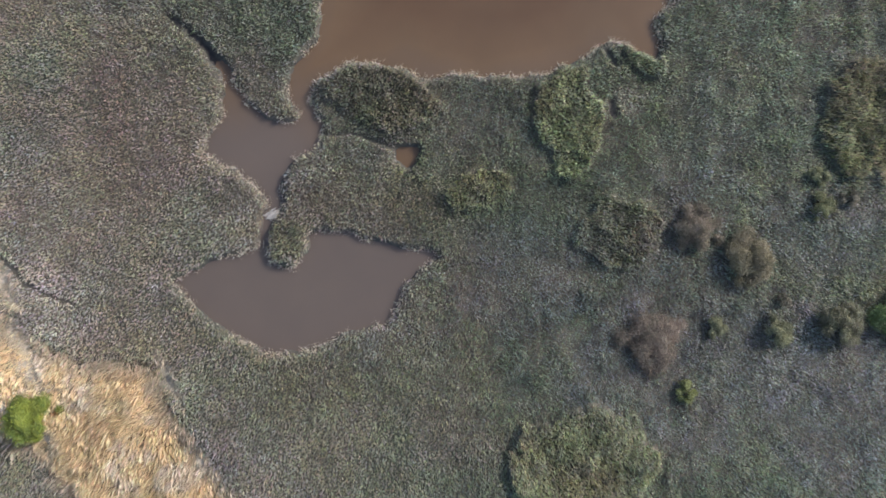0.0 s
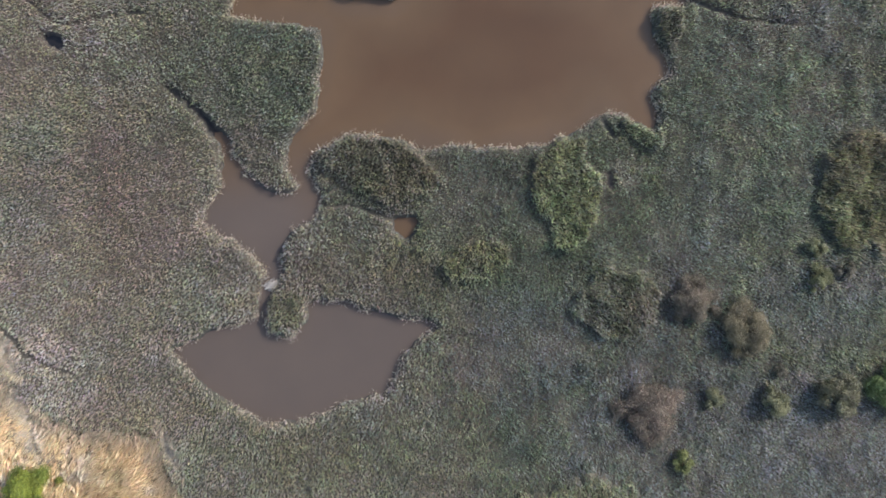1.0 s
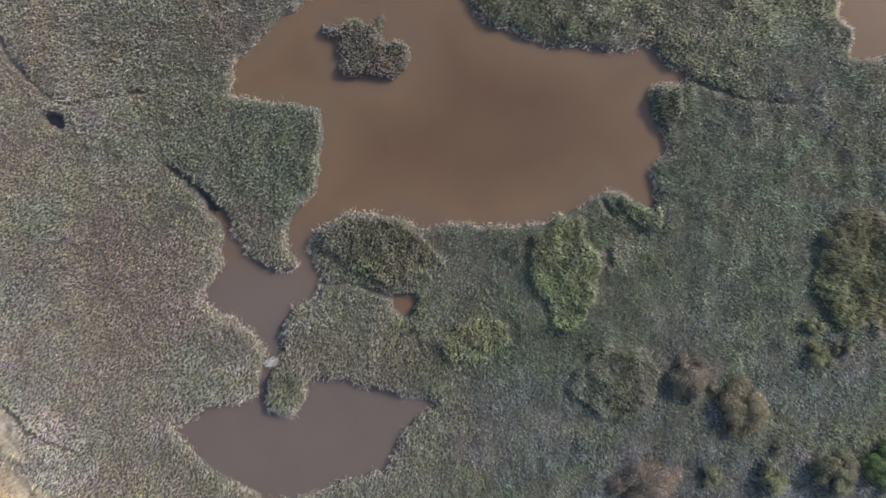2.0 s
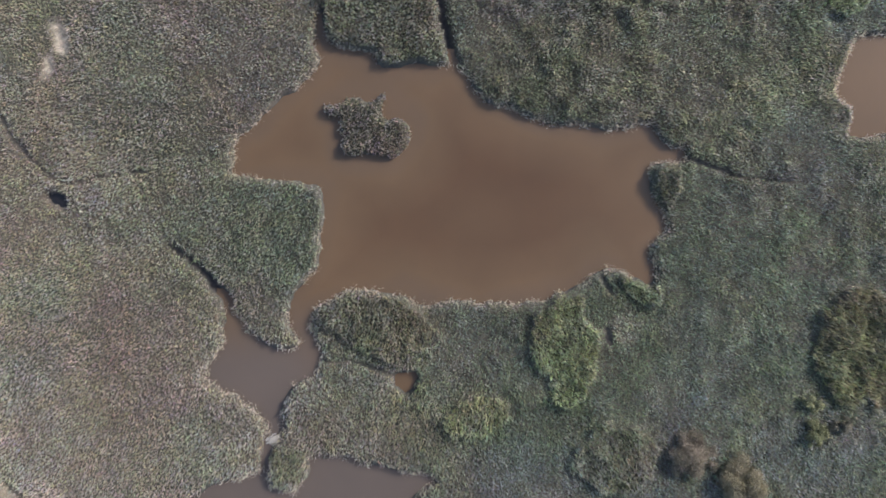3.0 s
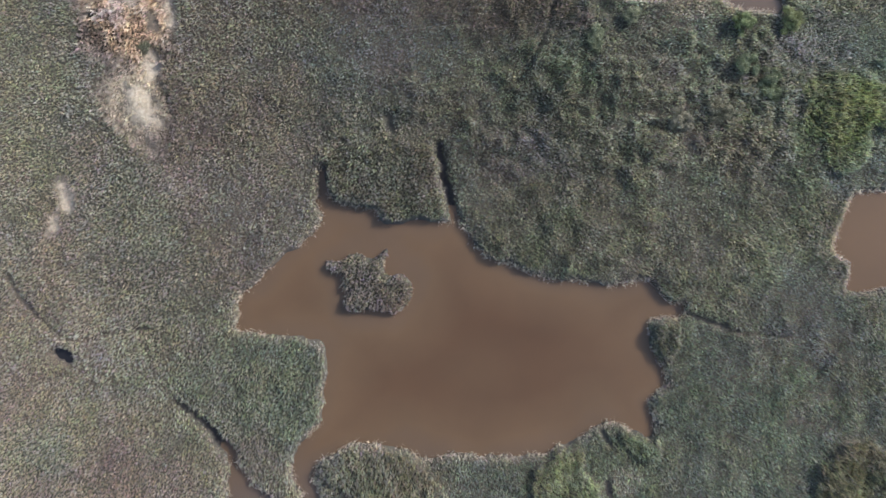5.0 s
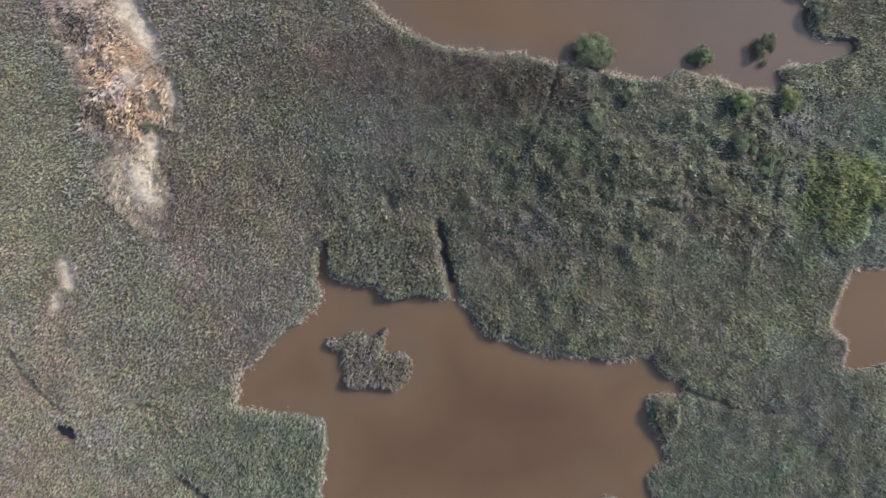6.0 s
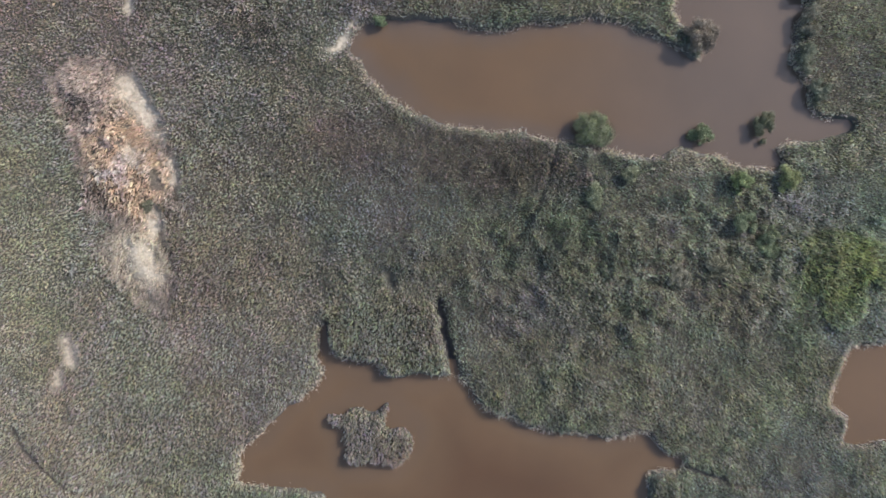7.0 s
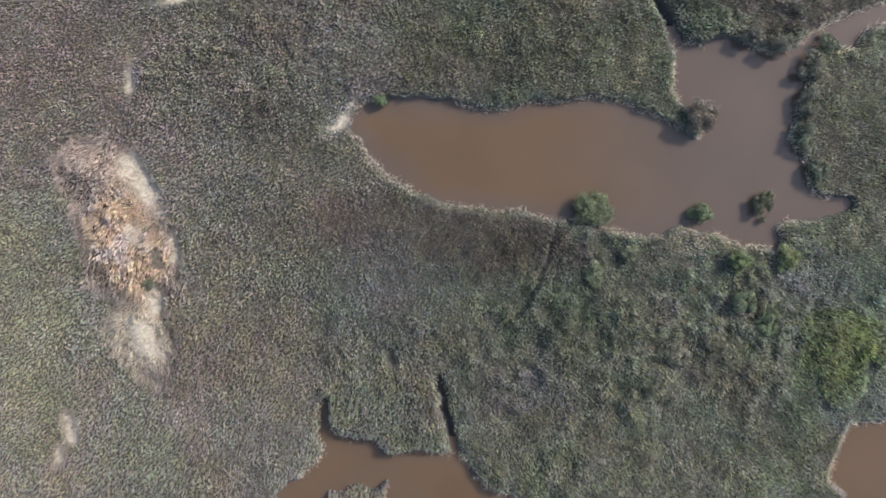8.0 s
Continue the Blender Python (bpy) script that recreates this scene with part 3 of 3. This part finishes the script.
# ---------------- vegetation ----------------
def blades(x, y, z, length, width, colour, rng, per, spread, lean, heading=None, bent=False, fan=0.35, mottle=0.34):
    """Bundles of leaning, tapered blades from each root, all round it or laid over towards its heading."""
    x, y, z, length, width, colour = (np.repeat(v, per, 0) for v in (x, y, z, length, width, colour))
    n = len(x)
    turn = rng.uniform(0, 2 * np.pi, n) if heading is None else np.repeat(heading, per) + rng.normal(0, fan, n)
    lean = np.repeat(lean, per)
    tilt = np.radians(np.clip(lean + rng.normal(0, 0.4, n) * lean, 3, 80))
    length = length * rng.uniform(0.65, 1.15, n)
    x, y = x + rng.normal(0, spread, n), y + rng.normal(0, spread, n)
    side = rng.uniform(0, 2 * np.pi, n)
    reach, rise = length * np.sin(tilt), length * np.cos(tilt)
    tx, ty = np.cos(turn) * reach, np.sin(turn) * reach
    sx, sy = np.cos(side) * width / 2, np.sin(side) * width / 2
    low = z - 0.05
    left, right = np.stack([x - sx, y - sy, low], -1), np.stack([x + sx, y + sy, low], -1)
    tip = np.stack([x + tx, y + ty, z + rise], -1)
    colour = colour * rng.uniform(1 - mottle, 1 + mottle, (n, 1)) * (1 + rng.normal(0, 0.05, (n, 3)))
    if not bent:
        return np.stack([left, right, tip], 1), np.clip(colour, 0.005, 0.8)
    knee = np.stack([x + tx * 0.42 + sx * 0.9, y + ty * 0.42 + sy * 0.9, z + rise * 0.8], -1)
    verts = np.concatenate([np.stack([left, right, knee], 1), np.stack([left, knee, tip], 1)])
    return verts, np.clip(np.concatenate([colour, colour]), 0.005, 0.8)


def plant_mesh(name, bundles, mat):
    verts = np.concatenate([b[0] for b in bundles])
    colour = np.concatenate([b[1] for b in bundles])
    n, k = verts.shape[:2]
    me = mesh_of(name, verts.reshape(-1, 3), np.arange(k * n).reshape(n, k), mat)
    data = np.ones((n, 4), np.float32)
    data[:, :3] = colour
    me.attributes.new("tint", "FLOAT_COLOR", "FACE").data.foreach_set("color", data.ravel())
    return new(name, me)


def scatter(x0, x1, y0, y1, step, rng):
    """Places on a shaken grid."""
    x, y = np.meshgrid(np.arange(x0, x1, step), np.arange(y0, y1, step), indexing="ij")
    return ((x + rng.uniform(-0.6, 0.6, x.shape) * step).ravel(), (y + rng.uniform(-0.6, 0.6, x.shape) * step).ravel())


rng = np.random.RandomState(7)
west_grid, east_grid = scatter(-50, 6, -29, 93.5, 0.19, rng), scatter(6, 50, -29, 93.5, 0.158, rng)
x, y = np.concatenate([west_grid[0], east_grid[0]]), np.concatenate([west_grid[1], east_grid[1]])
d, p, sandy, dry = sample(shore, x, y), sample(path, x, y), sand_at(x, y), sample(dune, x, y)
isle = sample(-outline_distance(gx, gy, rounded(ISLAND)), x, y, -6.0)
keep = (d > np.where(isle > -0.5, 0.02, np.where(sample(shore, x, y - 0.5) < d - 0.3, 0.42, 0.12))) & (p > 0.0) & (sandy < rng.uniform(0.1, 0.85, len(x))) & (dry > -1.6 * rng.rand(len(x)) ** 2)
x, y, d, dry = x[keep], y[keep], d[keep], dry[keep]
colour, height = species(x, y)
z = ground_at(x, y)
# dry pale fringe, its tint strengthened to stand in for sunlit banks
lit_rim = smooth(0.75, 0.1, sample(open_shore, x, y)) * smooth(-0.9, 0.3, value_noise(x, y, 3, 61)) * 0.8
colour = colour * (1 - lit_rim[:, None]) + np.array((0.52, 0.47, 0.38)) * lit_rim[:, None]
owner = np.full(len(x), -1)
ragged = 0.25 * value_noise(x, y, 2.2, 53) + 0.15 * value_noise(x, y, 0.8, 54)
for k, s in enumerate(STANDS):
    owner[(zone_weight(x, y, s, ragged) > 0.5) & (dry > 0)] = k
island = isle[keep] > -0.5
owner[island] = 99


def grass_bundle(pick, straight, drooping, lean):
    """Tight tufts, each of blades that lean one way, most of them southwards, with a blade or two, lightened like
    sunlit tips, drooping over them.
    """
    n = pick.sum()
    fine = smooth(4, 8, x[pick])
    tall = (0.5 - 0.08 * fine) * np.minimum(height[pick], 1.3) * rng.uniform(0.72, 1.2, n)
    # the tone spread between tufts stands in for lit tips and shaded gaps
    tone = colour[pick] * np.clip(1 + rng.normal(0, 1, (n, 1)) * (0.1 + 0.15 * smooth(-8, 16, x[pick]))[:, None], 0.5, 1.6) * (1 + rng.normal(0, 0.045, (n, 3)))
    tilt = lean / np.maximum(height[pick], 1) ** 0.5
    hue = 0.7 * rng.normal(0, 1, n) + 0.7 * value_noise(x[pick], y[pick], 1.5, 63) + 0.7 * value_noise(x[pick], y[pick], 5.5, 64) * 0.6
    tone = tone * np.stack([1 + 0.012 * hue, 1 + 0.03 * hue, 1 - 0.11 * hue], -1)
    ruddy = 0.6 * rng.normal(0, 1, n) + 1.2 * value_noise(x[pick], y[pick], 3.5, 65)
    tone = tone * np.stack([1 + 0.045 * ruddy, 1 - 0.02 * ruddy, np.ones(n)], -1)
    way = -1.3 + 0.5 * value_noise(x[pick], y[pick], 5, 62) + rng.normal(0, 0.75, n)
    return [blades(x[pick], y[pick], z[pick], tall, 0.05 - 0.01 * fine + 0.028 * rng.rand(n), tone, rng, straight, 0.04, tilt, way, False, 0.5, 0.2),
            blades(x[pick], y[pick], z[pick], 0.9 * tall, 0.045 + 0.02 * rng.rand(n), tone * 1.1, rng, drooping, 0.06, tilt, way, True, 0.5, 0.2)]


def clumps(name, pick, cx, cy, size):
    """A stand as an Empty with one mesh for each clump of reeds, about size metres across."""
    root = new(name)
    root.location = (cx, cy, GROUND_Z)
    u = np.floor((x + 0.5 * value_noise(x, y, 1.5, 91)) / size).astype(int) * 1000 + np.floor((y + 0.5 * value_noise(x, y, 1.5, 92)) / size).astype(int)
    for cell in np.unique(u[pick]):
        part = plant_mesh("reed_clump" if name == "reed_stand" else "grass_clump", grass_bundle(pick & (u == cell), 5, 1, 30), GRASS)
        part.data.transform(Matrix.Translation((-cx, -cy, -GROUND_Z)))
        part.parent = root
        tagged(part, kind="stuff")
    return root


# beyond the near marsh the grass goes on, thinner
fx, fy = scatter(-85, 85, -70, 150, 0.8, rng)
out = (np.abs(fx) > 50) | (fy < -29) | (fy > 93.5)
out &= sample(shore, fx, fy) > 0.1
fx, fy = fx[out], fy[out]
fc, fh = species(fx, fy)
far_grass = blades(fx, fy, ground_at(fx, fy), 0.5 * fh, np.full(len(fx), 0.16), fc * 0.85, rng, 7, 0.35, np.full(len(fx), 32.0))
tagged(plant_mesh("marsh_grass", grass_bundle(owner == -1, 3, 1, 36) + [far_grass], GRASS),
       "dense grey-green and brown salt marsh grass on wet ground", "marsh grass", kind="stuff")
for k, s in enumerate(STANDS):
    if (owner == k).any():
        tagged(clumps("reed_stand", owner == k, s[0], s[1], 1.5), s[8], "reeds", group="reed stands")
if island.any():
    colour[island] = colour[island] * 0.3 + np.array((0.33, 0.28, 0.245)) * 0.7
    height[island] *= 1.45
    tagged(clumps("grass_island", owner == 99, -6.4, 37.0, 1.2),
           "ragged grey-brown grass island standing in the lake", "island")

# dry dune grass, long and laid over in drifts
x, y = scatter(-50, -18, -29, 75, 0.24, rng)
dry, sandy = sample(dune, x, y), sand_at(x, y)
keep = (dry + 0.5 * value_noise(x, y, 1.5, 71) < 0.5 * rng.rand(len(x)) ** 2) & (sandy < rng.uniform(0.3, 1.1, len(x)))
keep &= (y < 30) | (dry > -1.3) | (y > 68) | (y < 58) | (value_noise(x, y, 1.3, 78) > -0.5)
keep |= (sandy > 0.1) & (rng.rand(len(x)) < 0.5)
x, y, dry, sandy = x[keep], y[keep], dry[keep], sandy[keep]
tone = value_noise(x, y, 1.6, 72)[:, None] + 0.5 * value_noise(x, y, 0.6, 73)[:, None]
w1, w2 = smooth(0.05, 0.9, tone), smooth(-0.1, -1.0, tone)
core = smooth(-0.2, -1.8, dry)[:, None] * np.where(y > 30, smooth(7.5, 4.0, np.hypot(x + 32.3, y - 64.0)), 1.0)[:, None]
colour = np.array(STRAW) * (1 - w1) + np.array(PALE) * w1
colour = colour * (1 - 0.4 * w2) + np.array(RUST) * 0.4 * w2
olive = (0.5 * smooth(0.1, 0.9, value_noise(x, y, 2.6, 77)) * (y < 30))[:, None]
colour = colour * (1 - olive) + np.array((0.42, 0.38, 0.22)) * olive
fringe = np.where((y > 67)[:, None], [[0.52, 0.435, 0.33]], [[0.42, 0.36, 0.28]])
colour = colour * core + fringe * (1 - core)
colour = colour * np.where(y < 30, 1.12, 0.97)[:, None] * np.where(y < 30, [[0.98], [0.97], [0.93]], [[0.98], [0.98], [1.08]]).T
pale = smooth(5.0, 2.0, np.hypot(x + 31.0, y - 54.5))[:, None]
colour = colour * (1 - pale) + np.array((0.62, 0.545, 0.43)) * pale
heading = -1.7 + 0.8 * value_noise(x, y, 3.0, 74) + 0.65 * value_noise(x, y, 1.0, 75)
tall = (0.85 + 0.35 * value_noise(x, y, 0.9, 76)) * np.where((y > 68) | ((y > 30) & (y < 58)), 0.7, np.where(y < 30, 1.2, 1.0)) * (1 - 0.6 * smooth(0.1, 0.6, sandy))
for name, pick, label in (("dune_grass", y < 30, "long straw-yellow dune grass laid over by the wind"),
                          ("straw_mound", y >= 30, "bleached straw and rust-coloured dry grass mound on sand")):
    place = (x[pick], y[pick], ground_at(x[pick], y[pick]), tall[pick])
    thin, lean = np.full(pick.sum(), 0.042), np.full(pick.sum(), 43.0)
    tagged(plant_mesh(name, [blades(*place, thin, colour[pick], rng, 11, 0.12, lean, heading[pick]),
                             blades(*place, thin, colour[pick] * 1.08, rng, 2, 0.12, lean, heading[pick], True)], GRASS), label, "dry grass", kind="stuff")

# tufts of dead stalks leaning over the water's edge, thickened for its sunlit brightness
x, y = scatter(-28, 46, -12, 92, 0.2, rng)
d = sample(open_shore, x, y)
keep = (d > -0.1) & (d < 0.25) & (value_noise(x, y, 2.4, 81) > -0.35)
x, y = x[keep], y[keep]
tagged(plant_mesh("dead_stalks", [blades(x, y, ground_at(x, y), 0.5 + 0.2 * rng.rand(len(x)), np.full(len(x), 0.06),
                                         np.tile(np.array((0.56, 0.5, 0.4)), (len(x), 1)), rng, 5, 0.12, np.full(len(x), 35.0))], GRASS),
       "bleached dead grass stalks along the water's edge", "dead grass", kind="stuff")


def stalk_raft(x, y, long, wide, count, label):
    """A raft of bleached stalks lying crosswise on mud and water."""
    rg = np.random.RandomState(17)
    px, py = rg.normal(0, long / 2.6, count), rg.normal(0, wide / 2.6, count)
    turn, half = rg.normal(0.5, 0.5, count), rg.uniform(0.12, 0.32, count)
    pz = rg.uniform(0.0, 0.12, count)
    ux, uy = np.cos(turn) * half, np.sin(turn) * half
    nx, ny = -np.sin(turn) * 0.025, np.cos(turn) * 0.025
    corners = [np.stack([px + a * ux + b * nx, py + a * uy + b * ny, pz + c], -1) for a, b, c in ((-1, -1, 0), (1, -1, 0.05), (1, 1, 0.09), (-1, 1, 0.04))]
    tone = np.array((0.66, 0.63, 0.58)) * rg.uniform(0.75, 1.15, (count, 1))
    raft = tagged(plant_mesh("stalk_raft", [(np.stack(corners, 1), tone)], GRASS), label, "dead reeds")
    raft.location = (x, y, WATER_Z + 0.01)


stalk_raft(-16.95, 3.45, 1.2, 0.55, 260, "raft of bleached dead reed stalks across the narrow channel")


# ---------------- shrubs ----------------
def tube(points, radii, sides=6):
    """A tapered limb along points."""
    verts, faces = [], []
    for k, (q, r) in enumerate(zip(points, radii)):
        for j in range(sides):
            a = 2 * math.pi * j / sides
            verts.append((q[0] + r * math.cos(a), q[1] + r * math.sin(a), q[2]))
            if k:
                b, c = (k - 1) * sides, (j + 1) % sides
                faces.append((b + j, b + c, b + sides + c, b + sides + j))
    return np.array(verts), np.array(faces)


def shrub(x, y, rx, ry, tall, colour, label, name="shrub", second=None, seed=0):
    """A many-stemmed shrub: limbs under a crown of small leaves in uneven clumps."""
    rg = np.random.RandomState(300 + seed)
    base = float(ground_at(np.array([x]), np.array([y]))[0])
    base = max(base, WATER_Z)
    root = tagged(new(name), label, "shrub" if name == "shrub" else "bush", group="marsh shrubs")
    root.location = (x, y, base)
    lobes = []
    for k in range(int(16 + 7 * rx * ry)):
        a, r = rg.uniform(0, 2 * math.pi), math.sqrt(rg.uniform(0, 1)) * 0.86
        size = rg.uniform(0.12, 0.34) * (rx + ry) / 2
        r *= 1 + 0.22 * math.sin(3 * a + seed) + 0.14 * math.sin(7 * a + 2 * seed)
        lobes.append((r * rx * math.cos(a), r * ry * math.sin(a), tall * max(0.2, 0.8 - 0.5 * r * r) * rg.uniform(0.6, 1.15), size, rg.uniform(0.6, 1.35)))
    for k, (lx, ly, lz, size, _) in enumerate(lobes[:6]):
        bend = (lx * 0.35 + rg.uniform(-0.1, 0.1), ly * 0.35 + rg.uniform(-0.1, 0.1), lz * 0.5)
        v, f = tube([(lx * 0.06, ly * 0.06, -0.15), bend, (lx * 0.9, ly * 0.9, lz)], [0.06 * tall ** 0.5, 0.04, 0.012])
        limb = new("limb", mesh_of("limb", v, f, BARK, True))
        limb.parent = root
    leaf, cols = [], []
    for lx, ly, lz, size, shade in lobes:
        n = int(2100 * size * size + 90)
        way = rg.normal(0, 1, (n, 3))
        way /= np.linalg.norm(way, axis=1)[:, None]
        r = size * np.clip(rg.normal(0.85, 0.28, n), 0.1, 1.6)[:, None]
        c = np.array((lx, ly, lz)) + way * r * np.array((1, 1, 0.8))
        c[:, 2] = np.maximum(c[:, 2], 0.05)
        u = np.cross(way + rg.normal(0, 0.6, (n, 3)), rg.normal(0, 1, (n, 3)))
        u /= np.linalg.norm(u, axis=1)[:, None] + 1e-9
        v = np.cross(u, way + rg.normal(0, 0.7, (n, 3)))
        v /= np.linalg.norm(v, axis=1)[:, None] + 1e-9
        s = rg.uniform(0.05, 0.1, n)[:, None]
        leaf.append(np.stack([c - u * s, c - v * s * 0.7, c + u * s], 1))
        tone = np.array(colour) * 1.12 + 0.02
        if second is not None:
            tone = tone + (np.array(second) * 1.12 + 0.02 - tone) * (rg.rand(n, 1) < 0.4 * (0.4 + 1.2 * rg.rand()))
        cols.append(np.clip(tone * shade * rg.uniform(0.8, 1.2, (n, 1)), 0.004, 0.8))
    crown = plant_mesh("crown", [(np.concatenate(leaf), np.concatenate(cols))], LEAF)
    crown.parent = root
    return root


FRESH, DULL = (0.15, 0.17, 0.012), (0.14, 0.122, 0.08)
SOUTH_SHRUBS = [
    (-40.6, -16.6, 2.5, 2.15, 3.3, FRESH, "bright yellow-green round bush on the dry grass bank", "bush", (0.085, 0.125, 0.014)),
    (30.9, -1.0, 2.5, 2.6, 2.1, (0.15, 0.125, 0.075), "brownish round shrub in grey marsh grass", "shrub", (0.15, 0.13, 0.065)),
    (25.6, 1.9, 2.4, 2.3, 1.6, (0.16, 0.125, 0.09), "reddish-brown shrub in grey marsh grass", "shrub", (0.13, 0.115, 0.065)),
    (33.6, -8.4, 1.3, 1.7, 1.9, (0.15, 0.15, 0.075), "small pale olive shrub standing alone", "shrub", None),
    (40.0, -7.8, 2.0, 2.2, 2.1, (0.14, 0.14, 0.07), "olive shrub with a grey-green crown", "shrub", DULL),
    (45.2, -7.0, 1.8, 2.4, 2.2, (0.12, 0.16, 0.05), "fresh green shrub in grey marsh grass", "shrub", None),
    (21.0, -9.2, 3.0, 2.8, 1.0, (0.16, 0.135, 0.09), "low spreading brown shrub", "shrub", (0.15, 0.105, 0.08)),
    (27.5, -8.1, 1.0, 1.3, 1.2, (0.14, 0.14, 0.07), "small low olive shrub", "shrub", None),
    (38.2, 4.0, 1.2, 1.5, 1.4, (0.16, 0.16, 0.07), "low yellowish shrub in marsh grass", "shrub", None),
]
LAGOON_SHRUBS = [
    (24.6, -14.6, 1.0, 1.2, 1.1, (0.15, 0.16, 0.05), "small yellow-green low shrub", "shrub", None),
    (15.4, 67.2, 2.3, 1.6, 1.6, (0.12, 0.125, 0.07), "green shrub rooted on the lagoon bank", "shrub", (0.13, 0.16, 0.06)),
    (26.8, 66.6, 1.2, 1.2, 1.3, (0.11, 0.135, 0.06), "small green shrub islet in brown water", "shrub_islet", None),
    (33.1, 67.8, 1.1, 1.6, 1.4, (0.095, 0.1, 0.05), "small dark green shrub islet in brown water", "shrub_islet", None),
    (26.5, 76.4, 1.5, 1.9, 1.7, (0.14, 0.115, 0.08), "brown-leaved shrub at the tip of the grass spit", "shrub", None),
    (35.4, 62.0, 1.1, 1.3, 1.5, (0.19, 0.21, 0.085), "pale lime shrub near the lagoon", "shrub", None),
    (-6.2, 78.3, 0.9, 0.7, 1.2, (0.1, 0.13, 0.06), "small dark green shrub by the lagoon's end", "shrub", None),
    (37.9, 81.6, 1.2, 1.6, 1.0, (0.115, 0.12, 0.08), "dark green shrub on the lagoon's far bank", "shrub", DULL),
    (37.8, 78.0, 0.9, 1.9, 0.95, (0.115, 0.12, 0.08), "dark green shrub on the lagoon's far bank", "shrub", DULL),
]
MARSH_SHRUBS = [
    (37.3, 74.6, 0.9, 1.7, 1.0, (0.12, 0.13, 0.08), "dull green shrub at the water's edge", "shrub", None),
    (38.8, 71.0, 0.9, 1.6, 0.95, (0.12, 0.13, 0.08), "dull green shrub at the water's edge", "shrub", None),
    (34.6, 83.8, 1.4, 1.0, 1.4, (0.12, 0.115, 0.08), "dark brown-green shrub overhanging the channel", "shrub", None),
    (31.8, 84.6, 1.2, 1.0, 1.3, (0.12, 0.11, 0.08), "dark brown-green shrub overhanging the channel", "shrub", None),
    (39.6, 83.9, 1.4, 1.0, 1.3, (0.12, 0.13, 0.075), "dull green shrub beside the narrow channel", "shrub", None),
    (40.9, 5.0, 0.9, 0.9, 1.2, DULL, "small dark shrub in grey marsh grass", "shrub", None),
    (34.4, -5.4, 0.7, 0.8, 1.0, DULL, "small dark shrub in grey marsh grass", "shrub", None),
    (37.9, 7.3, 1.2, 0.8, 1.0, (0.17, 0.17, 0.08), "low yellowish shrub in marsh grass", "shrub", None),
    (28.4, 53.2, 1.6, 1.2, 0.9, (0.17, 0.165, 0.095), "low pale olive shrub in tall marsh grass", "shrub", DULL),
]
NORTH_SHRUBS = [
    (-30.0, 59.6, 1.3, 0.6, 0.7, (0.12, 0.13, 0.07), "low green shrub at the foot of the straw mound", "shrub", DULL),
    (24.4, 52.0, 1.2, 1.4, 0.8, (0.16, 0.15, 0.1), "low grey-olive shrub in tall marsh grass", "shrub", None),
    (33.4, 55.6, 1.3, 1.7, 1.0, (0.135, 0.16, 0.08), "spreading green shrub in tall marsh grass", "shrub", None),
    (31.0, 57.6, 1.4, 1.2, 1.0, (0.14, 0.165, 0.085), "spreading green shrub in tall marsh grass", "shrub", None),
    (15.8, 60.8, 1.0, 1.6, 0.9, (0.15, 0.165, 0.09), "low green shrub beside the narrow ditch", "shrub", None),
    (19.2, 62.6, 1.1, 1.0, 0.9, (0.15, 0.16, 0.09), "low olive-green shrub in marsh grass", "shrub", None),
    (30.6, 61.6, 1.2, 1.2, 1.5, (0.13, 0.16, 0.06), "green shrub in tall marsh grass", "shrub", None),
]
SHRUBS = SOUTH_SHRUBS + LAGOON_SHRUBS + MARSH_SHRUBS + NORTH_SHRUBS
for k, (sx, sy, rx, ry, tall, colour, label, name, second) in enumerate(SHRUBS):
    shrub(sx, sy, rx, ry, tall, colour, label, name, second, k)
